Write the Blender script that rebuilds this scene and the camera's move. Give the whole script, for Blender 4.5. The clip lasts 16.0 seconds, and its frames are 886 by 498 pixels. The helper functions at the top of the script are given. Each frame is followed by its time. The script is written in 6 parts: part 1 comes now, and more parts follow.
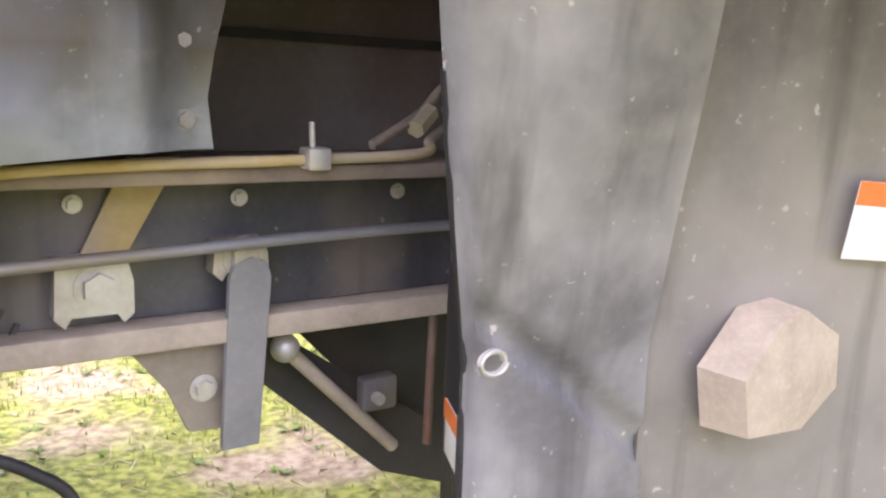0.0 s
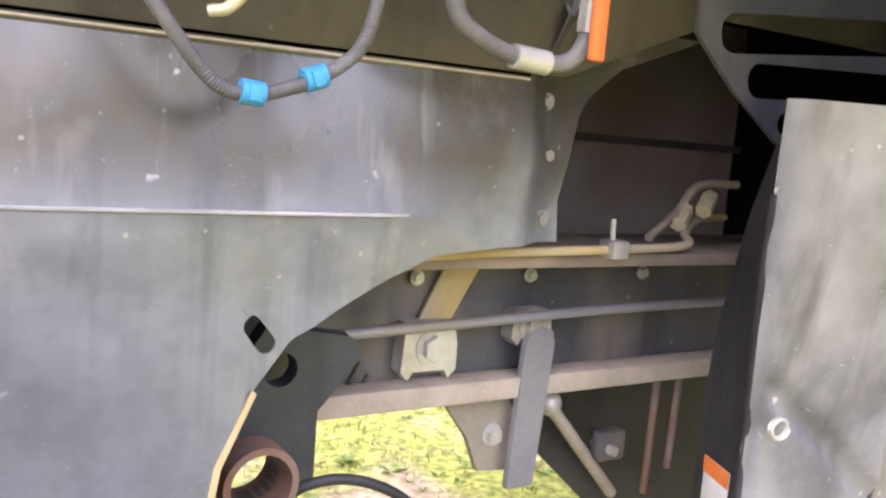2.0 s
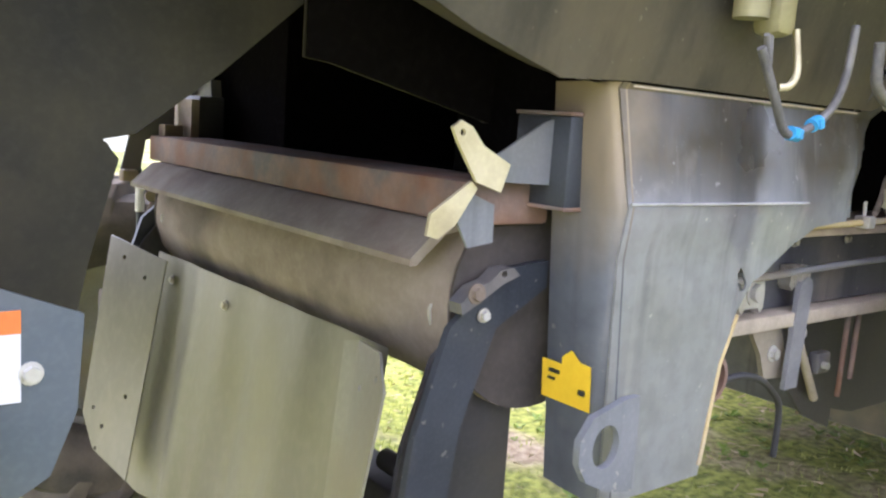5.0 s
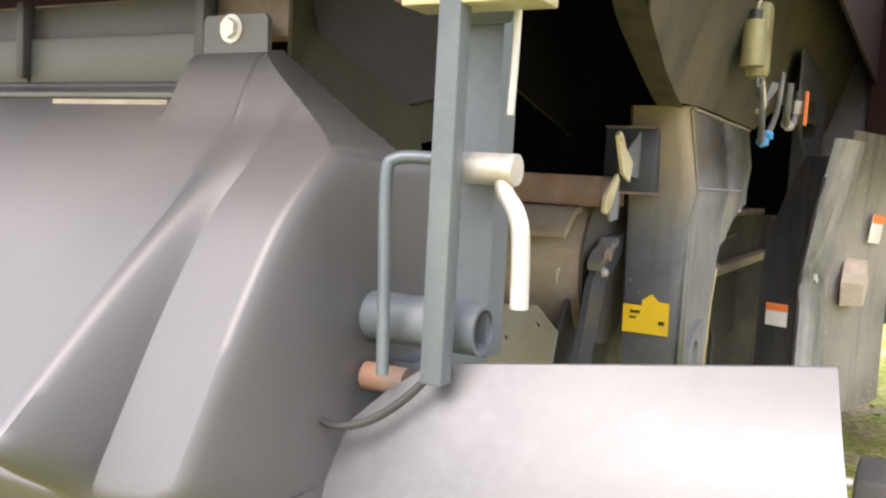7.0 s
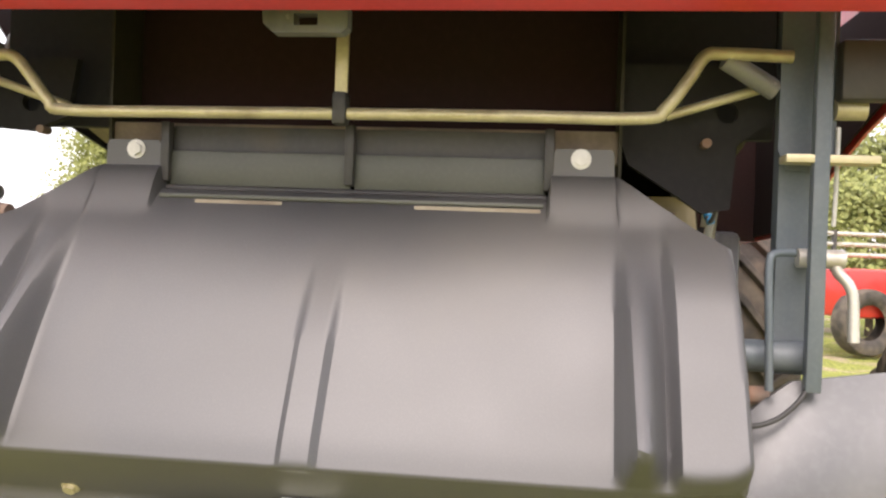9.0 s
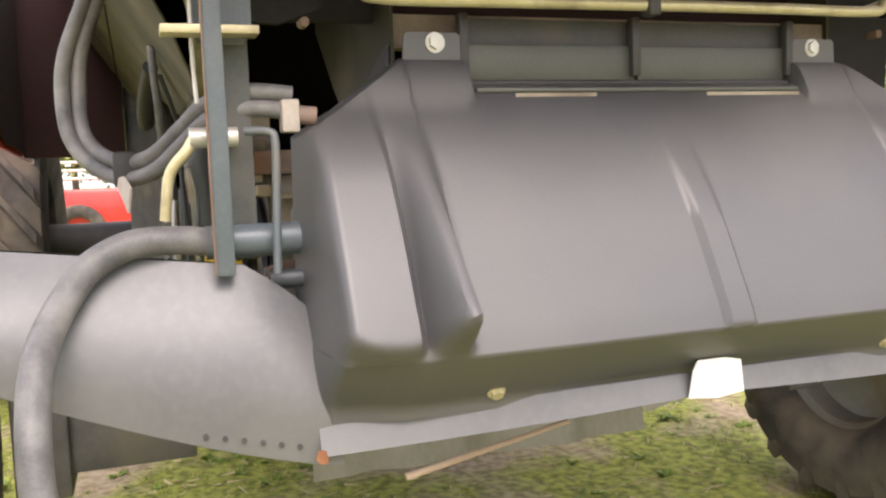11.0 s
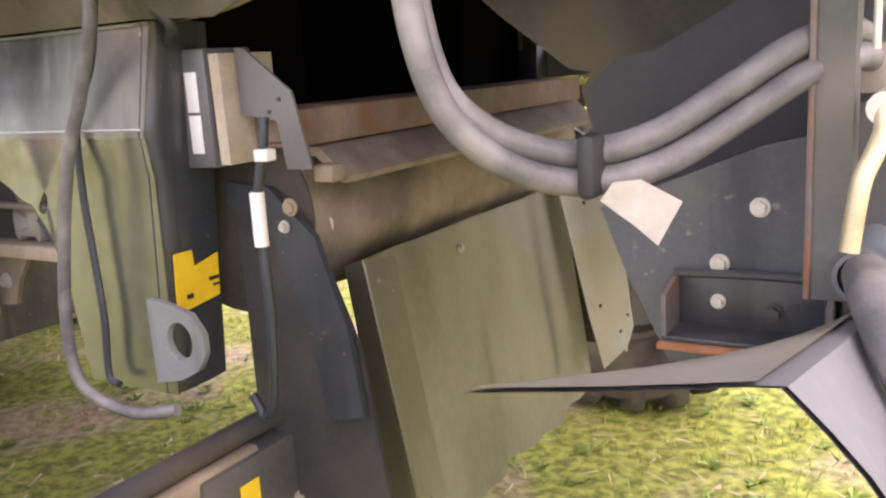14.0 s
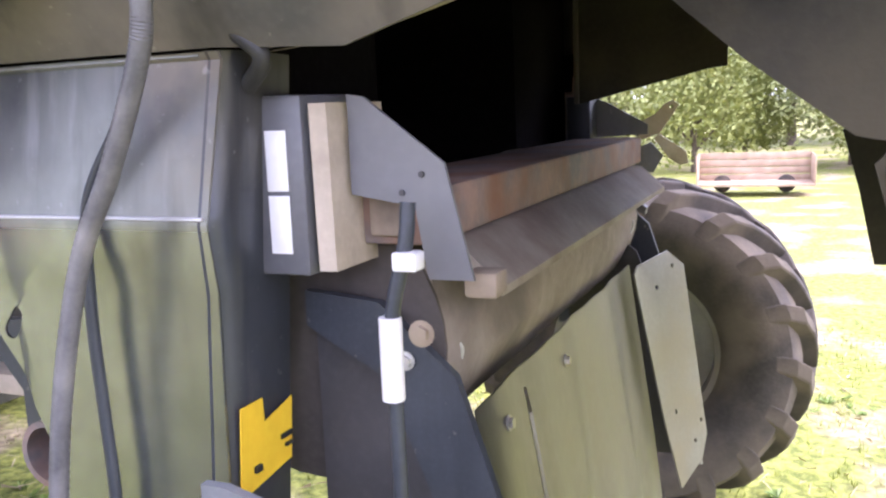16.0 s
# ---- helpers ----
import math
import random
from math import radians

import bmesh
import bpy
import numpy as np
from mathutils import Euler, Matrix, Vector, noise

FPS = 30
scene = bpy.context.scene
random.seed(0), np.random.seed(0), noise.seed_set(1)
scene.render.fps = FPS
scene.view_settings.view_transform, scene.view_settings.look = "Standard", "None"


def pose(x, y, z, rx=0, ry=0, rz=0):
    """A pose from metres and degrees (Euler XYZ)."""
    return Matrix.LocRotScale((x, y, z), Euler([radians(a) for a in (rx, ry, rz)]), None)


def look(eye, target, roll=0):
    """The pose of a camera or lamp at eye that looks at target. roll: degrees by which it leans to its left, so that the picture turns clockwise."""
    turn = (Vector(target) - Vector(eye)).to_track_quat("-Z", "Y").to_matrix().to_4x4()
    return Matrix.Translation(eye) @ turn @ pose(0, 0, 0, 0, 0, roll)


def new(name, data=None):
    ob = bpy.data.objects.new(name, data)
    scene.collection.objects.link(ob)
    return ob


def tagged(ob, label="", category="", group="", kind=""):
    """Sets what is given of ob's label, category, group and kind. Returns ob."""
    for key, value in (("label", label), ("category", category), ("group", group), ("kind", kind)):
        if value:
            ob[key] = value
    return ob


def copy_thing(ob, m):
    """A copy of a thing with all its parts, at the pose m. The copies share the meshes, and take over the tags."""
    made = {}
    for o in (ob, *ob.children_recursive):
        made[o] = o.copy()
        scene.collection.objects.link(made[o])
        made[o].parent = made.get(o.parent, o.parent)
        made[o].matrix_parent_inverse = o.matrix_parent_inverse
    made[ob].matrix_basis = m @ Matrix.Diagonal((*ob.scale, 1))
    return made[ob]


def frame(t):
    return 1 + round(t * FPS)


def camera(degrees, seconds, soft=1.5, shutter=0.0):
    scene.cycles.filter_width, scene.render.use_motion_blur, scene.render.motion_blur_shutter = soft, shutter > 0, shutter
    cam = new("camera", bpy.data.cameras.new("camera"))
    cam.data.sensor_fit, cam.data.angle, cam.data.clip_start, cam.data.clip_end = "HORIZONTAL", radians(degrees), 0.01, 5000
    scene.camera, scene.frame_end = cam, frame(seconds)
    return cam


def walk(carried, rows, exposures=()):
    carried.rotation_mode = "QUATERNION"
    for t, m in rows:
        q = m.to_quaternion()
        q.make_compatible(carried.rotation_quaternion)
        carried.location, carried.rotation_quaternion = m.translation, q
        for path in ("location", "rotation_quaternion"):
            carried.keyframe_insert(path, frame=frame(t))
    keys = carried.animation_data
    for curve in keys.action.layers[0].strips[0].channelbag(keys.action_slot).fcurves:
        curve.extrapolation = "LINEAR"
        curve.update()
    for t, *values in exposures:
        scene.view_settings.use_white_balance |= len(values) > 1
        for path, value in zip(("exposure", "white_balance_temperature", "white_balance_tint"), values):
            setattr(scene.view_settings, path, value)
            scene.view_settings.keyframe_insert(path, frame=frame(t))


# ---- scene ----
cam = camera(54.4, 16.0, 2.3)
PATH = [
    (0, (0.396, -1.692, 1.423), (1.48, -0.052, 1.052), 2.1),
    (0.5, (0.227, -1.654, 1.48), (1.348, -0.028, 1.165), 2.5),
    (1, (0.1, -1.648, 1.49), (1.227, -0.018, 1.217), 3.0),
    (1.5, (0.059, -1.65, 1.487), (1.168, -0.006, 1.228), 3.7),
    (2, (-0.036, -1.661, 1.482), (1.016, 0.018, 1.211), 4.7),
    (2.5, (-0.193, -1.636, 1.496), (0.702, 0.128, 1.202), 6.6),
    (3, (-0.351, -1.572, 1.508), (0.421, 0.237, 1.151), 8.6),
    (3.5, (-0.524, -1.567, 1.498), (0.253, 0.24, 1.14), 7.7),
    (4, (-0.737, -1.625, 1.49), (0.21, 0.102, 1.142), 5.2),
    (4.2, (-0.773, -1.626, 1.488), (0.223, 0.075, 1.148), 4.3),
    (6.3, (-1.683, -1.495, 1.431), (-0.073, -0.322, 1.253), 4.2),
    (6.5, (-1.762, -1.428, 1.41), (-0.119, -0.3, 1.238), 3.5),
    (7, (-1.933, -1.238, 1.386), (-0.188, -0.276, 1.213), 3.1),
    (7.5, (-2.191, -1.148, 1.381), (-0.331, -0.431, 1.218), 3.5),
    (8, (-2.427, -0.982, 1.371), (-0.5, -0.465, 1.224), 3.7),
    (8.5, (-2.529, -0.695, 1.401), (-0.575, -0.292, 1.262), 2.9),
    (9, (-2.67, -0.381, 1.396), (-0.686, -0.133, 1.384), 2.1),
    (9.5, (-2.833, -0.077, 1.384), (-0.835, -0.008, 1.376), 1.1),
    (10, (-2.825, 0.25, 1.334), (-0.832, 0.086, 1.29), -0.3),
    (10.2, (-2.772, 0.387, 1.318), (-0.791, 0.115, 1.252), -0.9),
    (12.3, (-2.208, 1.663, 1.371), (-0.636, 0.469, 1.048), -1.7),
    (12.5, (-2.09, 1.711, 1.381), (-0.583, 0.439, 1.05), -1.6),
    (13, (-1.763, 1.766, 1.387), (-0.418, 0.327, 1.039), -2.3),
    (13.5, (-1.436, 1.732, 1.434), (-0.248, 0.166, 1.065), -3.1),
    (14, (-1.186, 1.803, 1.46), (-0.183, 0.125, 1.042), -3.5),
    (14.5, (-0.995, 1.8, 1.493), (-0.087, 0.069, 1.072), -3.2),
    (15.2, (-0.713, 1.625, 1.484), (0.073, -0.184, 1.152), -3.7),
    (16, (-0.614, 1.544, 1.488), (0.162, -0.271, 1.168), -2.3),
]
walk(cam, [(t, look(eye, target, roll)) for t, eye, target, roll in PATH], [(0, 1.42, 6000, 32), (1, 1.72, 5950, 31), (2.5, 1.8, 6200, 33), (3.5, 1.59, 5600, 34), (4.2, 1.64, 5500, 31), (6.3, 1.5, 6350, 19), (8.5, 0.72, 6750, 20), (10.2, 0.6, 6800, 19), (12.3, 0.82, 6600, 19), (13, 0.9, 6650, 21), (14, 1.24, 6650, 30), (14.5, 1.38, 6100, 37), (15, 1.48, 5750, 35), (16, 1.56, 5600, 35)])

# overcast daylight: a soft sky and a very wide, weak sun
world = bpy.data.worlds.new("sky")
scene.world = world
world.use_nodes = True
wn = world.node_tree.nodes
sky = wn.new("ShaderNodeTexSky")
sky.sky_type, sky.sun_disc = "NISHITA", False
sky.sun_elevation, sky.sun_rotation = radians(49), radians(273)
sky.air_density, sky.dust_density, sky.ozone_density = 1.0, 4.0, 0.6
sky_mix = wn.new("ShaderNodeMix")
sky_mix.data_type = "RGBA"
sky_mix.inputs[0].default_value = 0.55
sky_mix.inputs[7].default_value = (13.5, 13.8, 14.1, 1)
world.node_tree.links.new(sky.outputs[0], sky_mix.inputs[6])
world.node_tree.links.new(sky_mix.outputs[2], wn["Background"].inputs[0])
wn["Background"].inputs[1].default_value = 0.138
sun = new("sun", bpy.data.lights.new("sun", "SUN"))
sun.data.energy, sun.data.angle, sun.data.color = 1.85, radians(38), (1.0, 0.95, 0.87)
sun.matrix_world = look((-6.6, 0.3, 7.5), (0, 0, 0))


# ---- materials ----
def mat(name, base, second=None, rough=0.6, metal=0.0, scale=12.0, bump=0.15, fine=90.0, dirt=None, dirt_amount=0.35, stretch=(1, 1, 1), coat=0.0, spots=None, spec=0.5):
    """Base colour broken up by a coarse and a fine noise, with dirt patches and relief."""
    m = bpy.data.materials.new(name)
    m.use_nodes = True
    nt = m.node_tree
    n, l = nt.nodes, nt.links
    bsdf = n["Principled BSDF"]
    tc = n.new("ShaderNodeTexCoord")
    mp = n.new("ShaderNodeMapping")
    mp.inputs["Scale"].default_value = stretch
    l.new(tc.outputs["Object"], mp.inputs[0])

    def noise_at(s, detail=5.0):
        t = n.new("ShaderNodeTexNoise")
        t.inputs["Scale"].default_value, t.inputs["Detail"].default_value = s, detail
        l.new(mp.outputs[0], t.inputs[0])
        return t.outputs["Fac"]

    def ramp(src, a, b):
        r = n.new("ShaderNodeMapRange")
        r.inputs[1].default_value, r.inputs[2].default_value = a, b
        l.new(src, r.inputs[0])
        return r.outputs[0]

    def mix(f, a, b):
        x = n.new("ShaderNodeMix")
        x.data_type = "RGBA"
        for i, v in ((0, f), (6, a), (7, b)):
            if isinstance(v, tuple):
                x.inputs[i].default_value = (*v, 1)
            elif isinstance(v, float):
                x.inputs[i].default_value = v
            else:
                l.new(v, x.inputs[i])
        return x.outputs[2]

    second = second or tuple(min(1.0, c * 1.35 + 0.01) for c in base)
    coarse, small = noise_at(scale), noise_at(fine, 3.0)
    col = mix(ramp(coarse, 0.35, 0.68), base, second)
    speck = n.new("ShaderNodeMath")
    speck.operation, speck.inputs[1].default_value = "MULTIPLY", 0.16
    l.new(ramp(small, 0.45, 0.8), speck.inputs[0])
    col = mix(speck.outputs[0], col, tuple(min(1.0, c * 1.6 + 0.02) for c in second))
    if dirt:
        patch = ramp(noise_at(scale * 0.45, 8.0), 0.62 - dirt_amount * 0.5, 0.78 - dirt_amount * 0.25)
        col = mix(patch, col, dirt)
    if spots:
        col = mix(ramp(noise_at(60.0, 2.0), 0.69, 0.76), col, spots)
        runs = n.new("ShaderNodeMapping")
        runs.inputs["Scale"].default_value = (14, 14, 1.1)
        l.new(tc.outputs["Object"], runs.inputs[0])
        streak = n.new("ShaderNodeTexNoise")
        streak.inputs["Scale"].default_value, streak.inputs["Detail"].default_value = 1.0, 4.0
        l.new(runs.outputs[0], streak.inputs[0])
        half = n.new("ShaderNodeMath")
        half.operation, half.inputs[1].default_value = "MULTIPLY", 0.75
        l.new(ramp(streak.outputs["Fac"], 0.52, 0.75), half.inputs[0])
        col = mix(half.outputs[0], col, tuple(c * 0.45 for c in base))
    l.new(col, bsdf.inputs["Base Color"])
    rr = n.new("ShaderNodeMapRange")
    rr.inputs[3].default_value, rr.inputs[4].default_value = max(0.05, rough - 0.1), min(1.0, rough + 0.14)
    l.new(coarse, rr.inputs[0])
    l.new(rr.outputs[0], bsdf.inputs["Roughness"])
    bsdf.inputs["Metallic"].default_value = metal
    bsdf.inputs["Coat Weight"].default_value = coat
    bsdf.inputs["Specular IOR Level"].default_value = spec
    if bump:
        b = n.new("ShaderNodeBump")
        b.inputs["Strength"].default_value, b.inputs["Distance"].default_value = bump, 0.004
        l.new(small, b.inputs["Height"])
        l.new(b.outputs[0], bsdf.inputs["Normal"])
    return m


def glow_free(name, base, rough=0.5, metal=0.0):
    return mat(name, base, tuple(c * 0.9 for c in base), rough, metal, 20, 0.03)


STEEL_GREY = mat("weathered_grey_paint", (0.17, 0.185, 0.205), (0.235, 0.245, 0.26), 0.42, 0.2, 5, 0.03, 150, (0.25, 0.23, 0.195), 0.34, spots=(0.36, 0.35, 0.33), spec=0.5)


def panel_paint(name, base, film, worn, dust_from=None, metal=0.45, rough=0.36, rear_dust=False, dull_top=False):
    """Old glossy paint: above the ridge a film, part brown stain and part painted-in darkening; dark runs down from the
    fold, pale chips, scuffs and dust.
    """
    m = bpy.data.materials.new(name)
    m.use_nodes = True
    n, l = m.node_tree.nodes, m.node_tree.links
    bsdf = n["Principled BSDF"]
    tc = n.new("ShaderNodeTexCoord")
    xyz = n.new("ShaderNodeSeparateXYZ")
    l.new(tc.outputs["Object"], xyz.inputs[0])

    def noise_at(scale, detail=4.0, stretch=(1, 1, 1)):
        mp = n.new("ShaderNodeMapping")
        mp.inputs["Scale"].default_value = stretch
        l.new(tc.outputs["Object"], mp.inputs[0])
        t = n.new("ShaderNodeTexNoise")
        t.inputs["Scale"].default_value, t.inputs["Detail"].default_value = scale, detail
        l.new(mp.outputs[0], t.inputs[0])
        return t.outputs["Fac"]

    def ramp(src, a, b, lo=0.0, hi=1.0):
        r = n.new("ShaderNodeMapRange")
        for i, v in ((1, a), (2, b), (3, lo), (4, hi)):
            r.inputs[i].default_value = v
        l.new(src, r.inputs[0])
        return r.outputs[0]

    def times(a, b):
        x = n.new("ShaderNodeMath")
        x.operation = "MULTIPLY"
        for i, v in enumerate((a, b)):
            if isinstance(v, float):
                x.inputs[i].default_value = v
            else:
                l.new(v, x.inputs[i])
        return x.outputs[0]

    def mix(f, a, b):
        x = n.new("ShaderNodeMix")
        x.data_type = "RGBA"
        for i, v in ((0, f), (6, a), (7, b)):
            if isinstance(v, tuple):
                x.inputs[i].default_value = (*v, 1)
            else:
                l.new(v, x.inputs[i])
        return x.outputs[2]

    broad, fine = noise_at(3.2, 6.0), noise_at(55.0, 3.0)
    col = mix(ramp(broad, 0.35, 0.66), base, tuple(c * 1.4 + 0.01 for c in base))
    cloud = ramp(noise_at(4.5, 7.0, (1, 1, 0.55)), 0.22, 0.52)
    col = mix(times(cloud, ramp(xyz.outputs[2], 1.36, 1.45, 0.12, 1.0)), col, film)
    runs = ramp(noise_at(1.0, 5.0, (20, 20, 0.8)), 0.54, 0.7)
    col = mix(times(runs, ramp(xyz.outputs[2], 1.05, 1.5, 0.15, 0.8)), col, tuple(c * 0.42 for c in base))
    pale = ramp(noise_at(1.0, 4.0, (32, 32, 1.6)), 0.6, 0.75)
    col = mix(times(pale, 0.3), col, worn)
    col = mix(times(ramp(noise_at(46.0, 2.0), 0.71, 0.775), 0.7), col, worn)
    col = mix(times(ramp(noise_at(24.0, 6.0), 0.42, 0.66), 0.28), col, tuple(c * 0.55 for c in base))
    col = mix(times(ramp(noise_at(120.0, 2.0), 0.7, 0.78), 0.25), col, worn)
    col = mix(times(ramp(noise_at(13.0, 6.0), 0.62, 0.78), 0.22), col, worn)
    col = mix(times(ramp(fine, 0.5, 0.8), 0.2), col, tuple(c * 0.5 for c in base))
    if rear_dust:
        reach = ramp(xyz.outputs[0], 0.13, -0.06)
        col = mix(times(times(reach, ramp(xyz.outputs[2], 1.3, 1.5, 0.1, 0.7)), ramp(noise_at(9.0, 6.0), 0.3, 0.6)), col, (0.31, 0.255, 0.17))
    if dust_from:
        edge = noise_at(6.0, 5.0, (1, 1, 0.3))
        lift = n.new("ShaderNodeMath")
        lift.operation = "MULTIPLY_ADD"
        lift.inputs[1].default_value, lift.inputs[2].default_value = 0.35, -0.17
        l.new(edge, lift.inputs[0])
        total = n.new("ShaderNodeMath")
        l.new(lift.outputs[0], total.inputs[0])
        l.new(xyz.outputs[2], total.inputs[1])
        col = mix(ramp(total.outputs[0], dust_from - 0.09, dust_from + 0.08, 0.0, 0.8), col, (0.36, 0.29, 0.19))
    l.new(col, bsdf.inputs["Base Color"])
    l.new(ramp(broad, 0.3, 0.7, rough - 0.08, rough + 0.14), bsdf.inputs["Roughness"])
    bsdf.inputs["Metallic"].default_value = metal
    if dull_top:
        l.new(ramp(xyz.outputs[2], 1.37, 1.39, metal, 0.12), bsdf.inputs["Metallic"])
        l.new(ramp(xyz.outputs[2], 1.37, 1.39, rough, 0.42), bsdf.inputs["Roughness"])
    b = n.new("ShaderNodeBump")
    b.inputs["Strength"].default_value, b.inputs["Distance"].default_value = 0.05, 0.004
    l.new(fine, b.inputs["Height"])
    l.new(b.outputs[0], bsdf.inputs["Normal"])
    return m


PANEL = panel_paint("oily_weathered_panel_paint", (0.225, 0.24, 0.262), (0.112, 0.1, 0.073), (0.52, 0.51, 0.49), None, 0.42, 0.34, True)
# Here the charcoal film colour stands in for a dim reflection above the ridge.
PANEL_GLOSSY = panel_paint("glossy_grey_green_panel_paint", (0.25, 0.27, 0.25), (0.062, 0.066, 0.076), (0.36, 0.37, 0.39), None, 0.8, 0.27, True, True)
POST_DUSTY = panel_paint("dark_post_paint_under_dust", (0.095, 0.108, 0.13), (0.14, 0.12, 0.085), (0.34, 0.32, 0.29), 1.36, 0.2, 0.42)
POST_DARK = panel_paint("dark_post_paint", (0.05, 0.057, 0.07), (0.08, 0.075, 0.065), (0.26, 0.25, 0.24), None, 0.25, 0.36)
# Near-black colour stands in for places no light reaches inside the body.
SHADE_BLACK = mat("hollow_shade_black", (0.0035, 0.003, 0.0032), (0.006, 0.005, 0.005), 0.95, 0.0, 5, 0.05, 60, spec=0.05)
DARK_PAINT = mat("dark_grey_paint", (0.036, 0.042, 0.052), (0.062, 0.07, 0.08), 0.4, 0.15, 6, 0.06, 150, (0.11, 0.105, 0.095), 0.16, spots=(0.17, 0.165, 0.15))
OLIVE = mat("dark_olive_mottle", (0.02, 0.019, 0.014), (0.043, 0.039, 0.023), 0.55, 0.0, 7, 0.15, 90, (0.075, 0.064, 0.038), 0.25, spec=0.3)
UPPER_GRIME = mat("dusty_brown_upper_sheet", (0.042, 0.039, 0.032), (0.075, 0.067, 0.048), 0.5, 0.1, 6, 0.1, 90, (0.11, 0.09, 0.055), 0.25, spots=(0.14, 0.125, 0.09))
RAIL = mat("dusty_grey_frame_paint", (0.075, 0.077, 0.085), (0.125, 0.124, 0.127), 0.42, 0.1, 8, 0.1, 90, (0.24, 0.21, 0.17), 0.22, spots=(0.3, 0.27, 0.22))
# Pale tone painted as the highlight along the pressed ridge.
RIDGE_LIGHT = mat("pale_ridge_highlight", (0.4, 0.41, 0.43), (0.62, 0.62, 0.65), 0.35, 0.4, 14, 0.02)
BLACK = mat("grimy_black_paint", (0.04, 0.04, 0.043), (0.065, 0.062, 0.061), 0.5, 0.0, 8, 0.12, 90, (0.08, 0.065, 0.05), 0.2)
# Near-black that holds the shade of the inside in its colour.
INNER = mat("shade_dark_inside_steel", (0.012, 0.011, 0.012), (0.022, 0.02, 0.019), 0.8, 0.0, 4, 0.1, 60)
# The red of the body, darkened to carry shade in its colour.
MAROON = mat("red_darkened_for_shade", (0.016, 0.003, 0.003), (0.022, 0.005, 0.0045), 0.9, 0.0, 3, 0.05, 60)
RED = mat("red_enamel", (0.62, 0.035, 0.03), (0.68, 0.05, 0.04), 0.3, 0.0, 3, 0.02, 80, coat=0.3)
PLASTIC = mat("grained_grey_plastic", (0.056, 0.057, 0.061), (0.072, 0.072, 0.075), 0.48, 0.0, 4, 0.03, 300, (0.085, 0.082, 0.076), 0.2, spec=1.0)
UPPER_DUST = mat("dark_sheet_under_pale_dust", (0.055, 0.056, 0.054), (0.1, 0.096, 0.086), 0.5, 0.1, 5, 0.1, 90, (0.23, 0.195, 0.15), 0.42, spots=(0.24, 0.22, 0.18))
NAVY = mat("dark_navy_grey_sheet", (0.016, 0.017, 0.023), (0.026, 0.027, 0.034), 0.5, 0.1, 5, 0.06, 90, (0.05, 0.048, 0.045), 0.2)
CHANNEL_GREY = mat("dull_olive_grey_paint", (0.06, 0.066, 0.062), (0.095, 0.1, 0.092), 0.5, 0.1, 9, 0.08, 120, (0.15, 0.14, 0.115), 0.25)
EDGE_RUST = mat("rust_bitten_grey_edge", (0.12, 0.12, 0.122), (0.17, 0.155, 0.145), 0.7, 0.05, 22, 0.3, 110, (0.25, 0.11, 0.06), 0.35)
CHEEK_GREY = mat("scuffed_slate_paint", (0.062, 0.072, 0.085), (0.1, 0.11, 0.12), 0.42, 0.15, 8, 0.06, 130, (0.16, 0.15, 0.135), 0.2, spots=(0.2, 0.19, 0.17))
POLE_PAINT = mat("blue_grey_paint", (0.1, 0.125, 0.145), (0.13, 0.15, 0.165), 0.4, 0.1, 10, 0.03, 120, (0.16, 0.155, 0.14), 0.12)
ZINC = mat("dull_zinc", (0.55, 0.54, 0.5), (0.66, 0.65, 0.6), 0.45, 0.55, 25, 0.08, 120, (0.4, 0.35, 0.27), 0.2)
YELLOW_ZINC = mat("yellow_passivated_zinc", (0.55, 0.49, 0.3), (0.66, 0.6, 0.4), 0.4, 0.4, 20, 0.06, 120, (0.34, 0.28, 0.18), 0.2)
STRAW_DUST = mat("dusty_brown_steel", (0.16, 0.125, 0.095), (0.27, 0.22, 0.17), 0.85, 0.0, 10, 0.3, 100, (0.42, 0.34, 0.23), 0.35)
SHEET = mat("greenish_galvanised_sheet", (0.172, 0.165, 0.138), (0.235, 0.226, 0.195), 0.38, 0.6, 3, 0.03, 60, (0.3, 0.28, 0.21), 0.25, (1, 1, 0.6))
PLATE = mat("bare_grey_steel_plate", (0.12, 0.123, 0.13), (0.148, 0.15, 0.157), 0.4, 0.15, 3, 0.02, 60, (0.2, 0.198, 0.195), 0.2)
RUBBER = mat("dusty_tyre_rubber", (0.045, 0.04, 0.036), (0.085, 0.075, 0.065), 0.85, 0.0, 9, 0.3, 80, (0.17, 0.14, 0.105), 0.35)
HOSE = mat("scuffed_hose_rubber", (0.085, 0.085, 0.088), (0.16, 0.157, 0.156), 0.48, 0.0, 22, 0.2, 200, (0.27, 0.26, 0.25), 0.33)
BLACK_HOSE = mat("black_hose_rubber", (0.02, 0.02, 0.021), (0.04, 0.04, 0.04), 0.55, 0.0, 14, 0.15, 150)
RIM = mat("grey_rim_paint", (0.25, 0.25, 0.24), (0.34, 0.33, 0.3), 0.5, 0.2, 8, 0.08, 90, (0.24, 0.2, 0.15), 0.3)
RUST = mat("rusty_steel", (0.2, 0.075, 0.035), (0.33, 0.15, 0.075), 0.85, 0.0, 18, 0.35, 90)
RUSTY_GREY = mat("rust_stained_grey_steel", (0.17, 0.15, 0.14), (0.3, 0.2, 0.15), 0.75, 0.1, 16, 0.25, 90, (0.22, 0.11, 0.06), 0.3)
DRUM_DUST = mat("brown_caked_dust", (0.23, 0.19, 0.155), (0.34, 0.285, 0.235), 0.9, 0.0, 7, 0.4, 70, (0.08, 0.067, 0.056), 0.3)
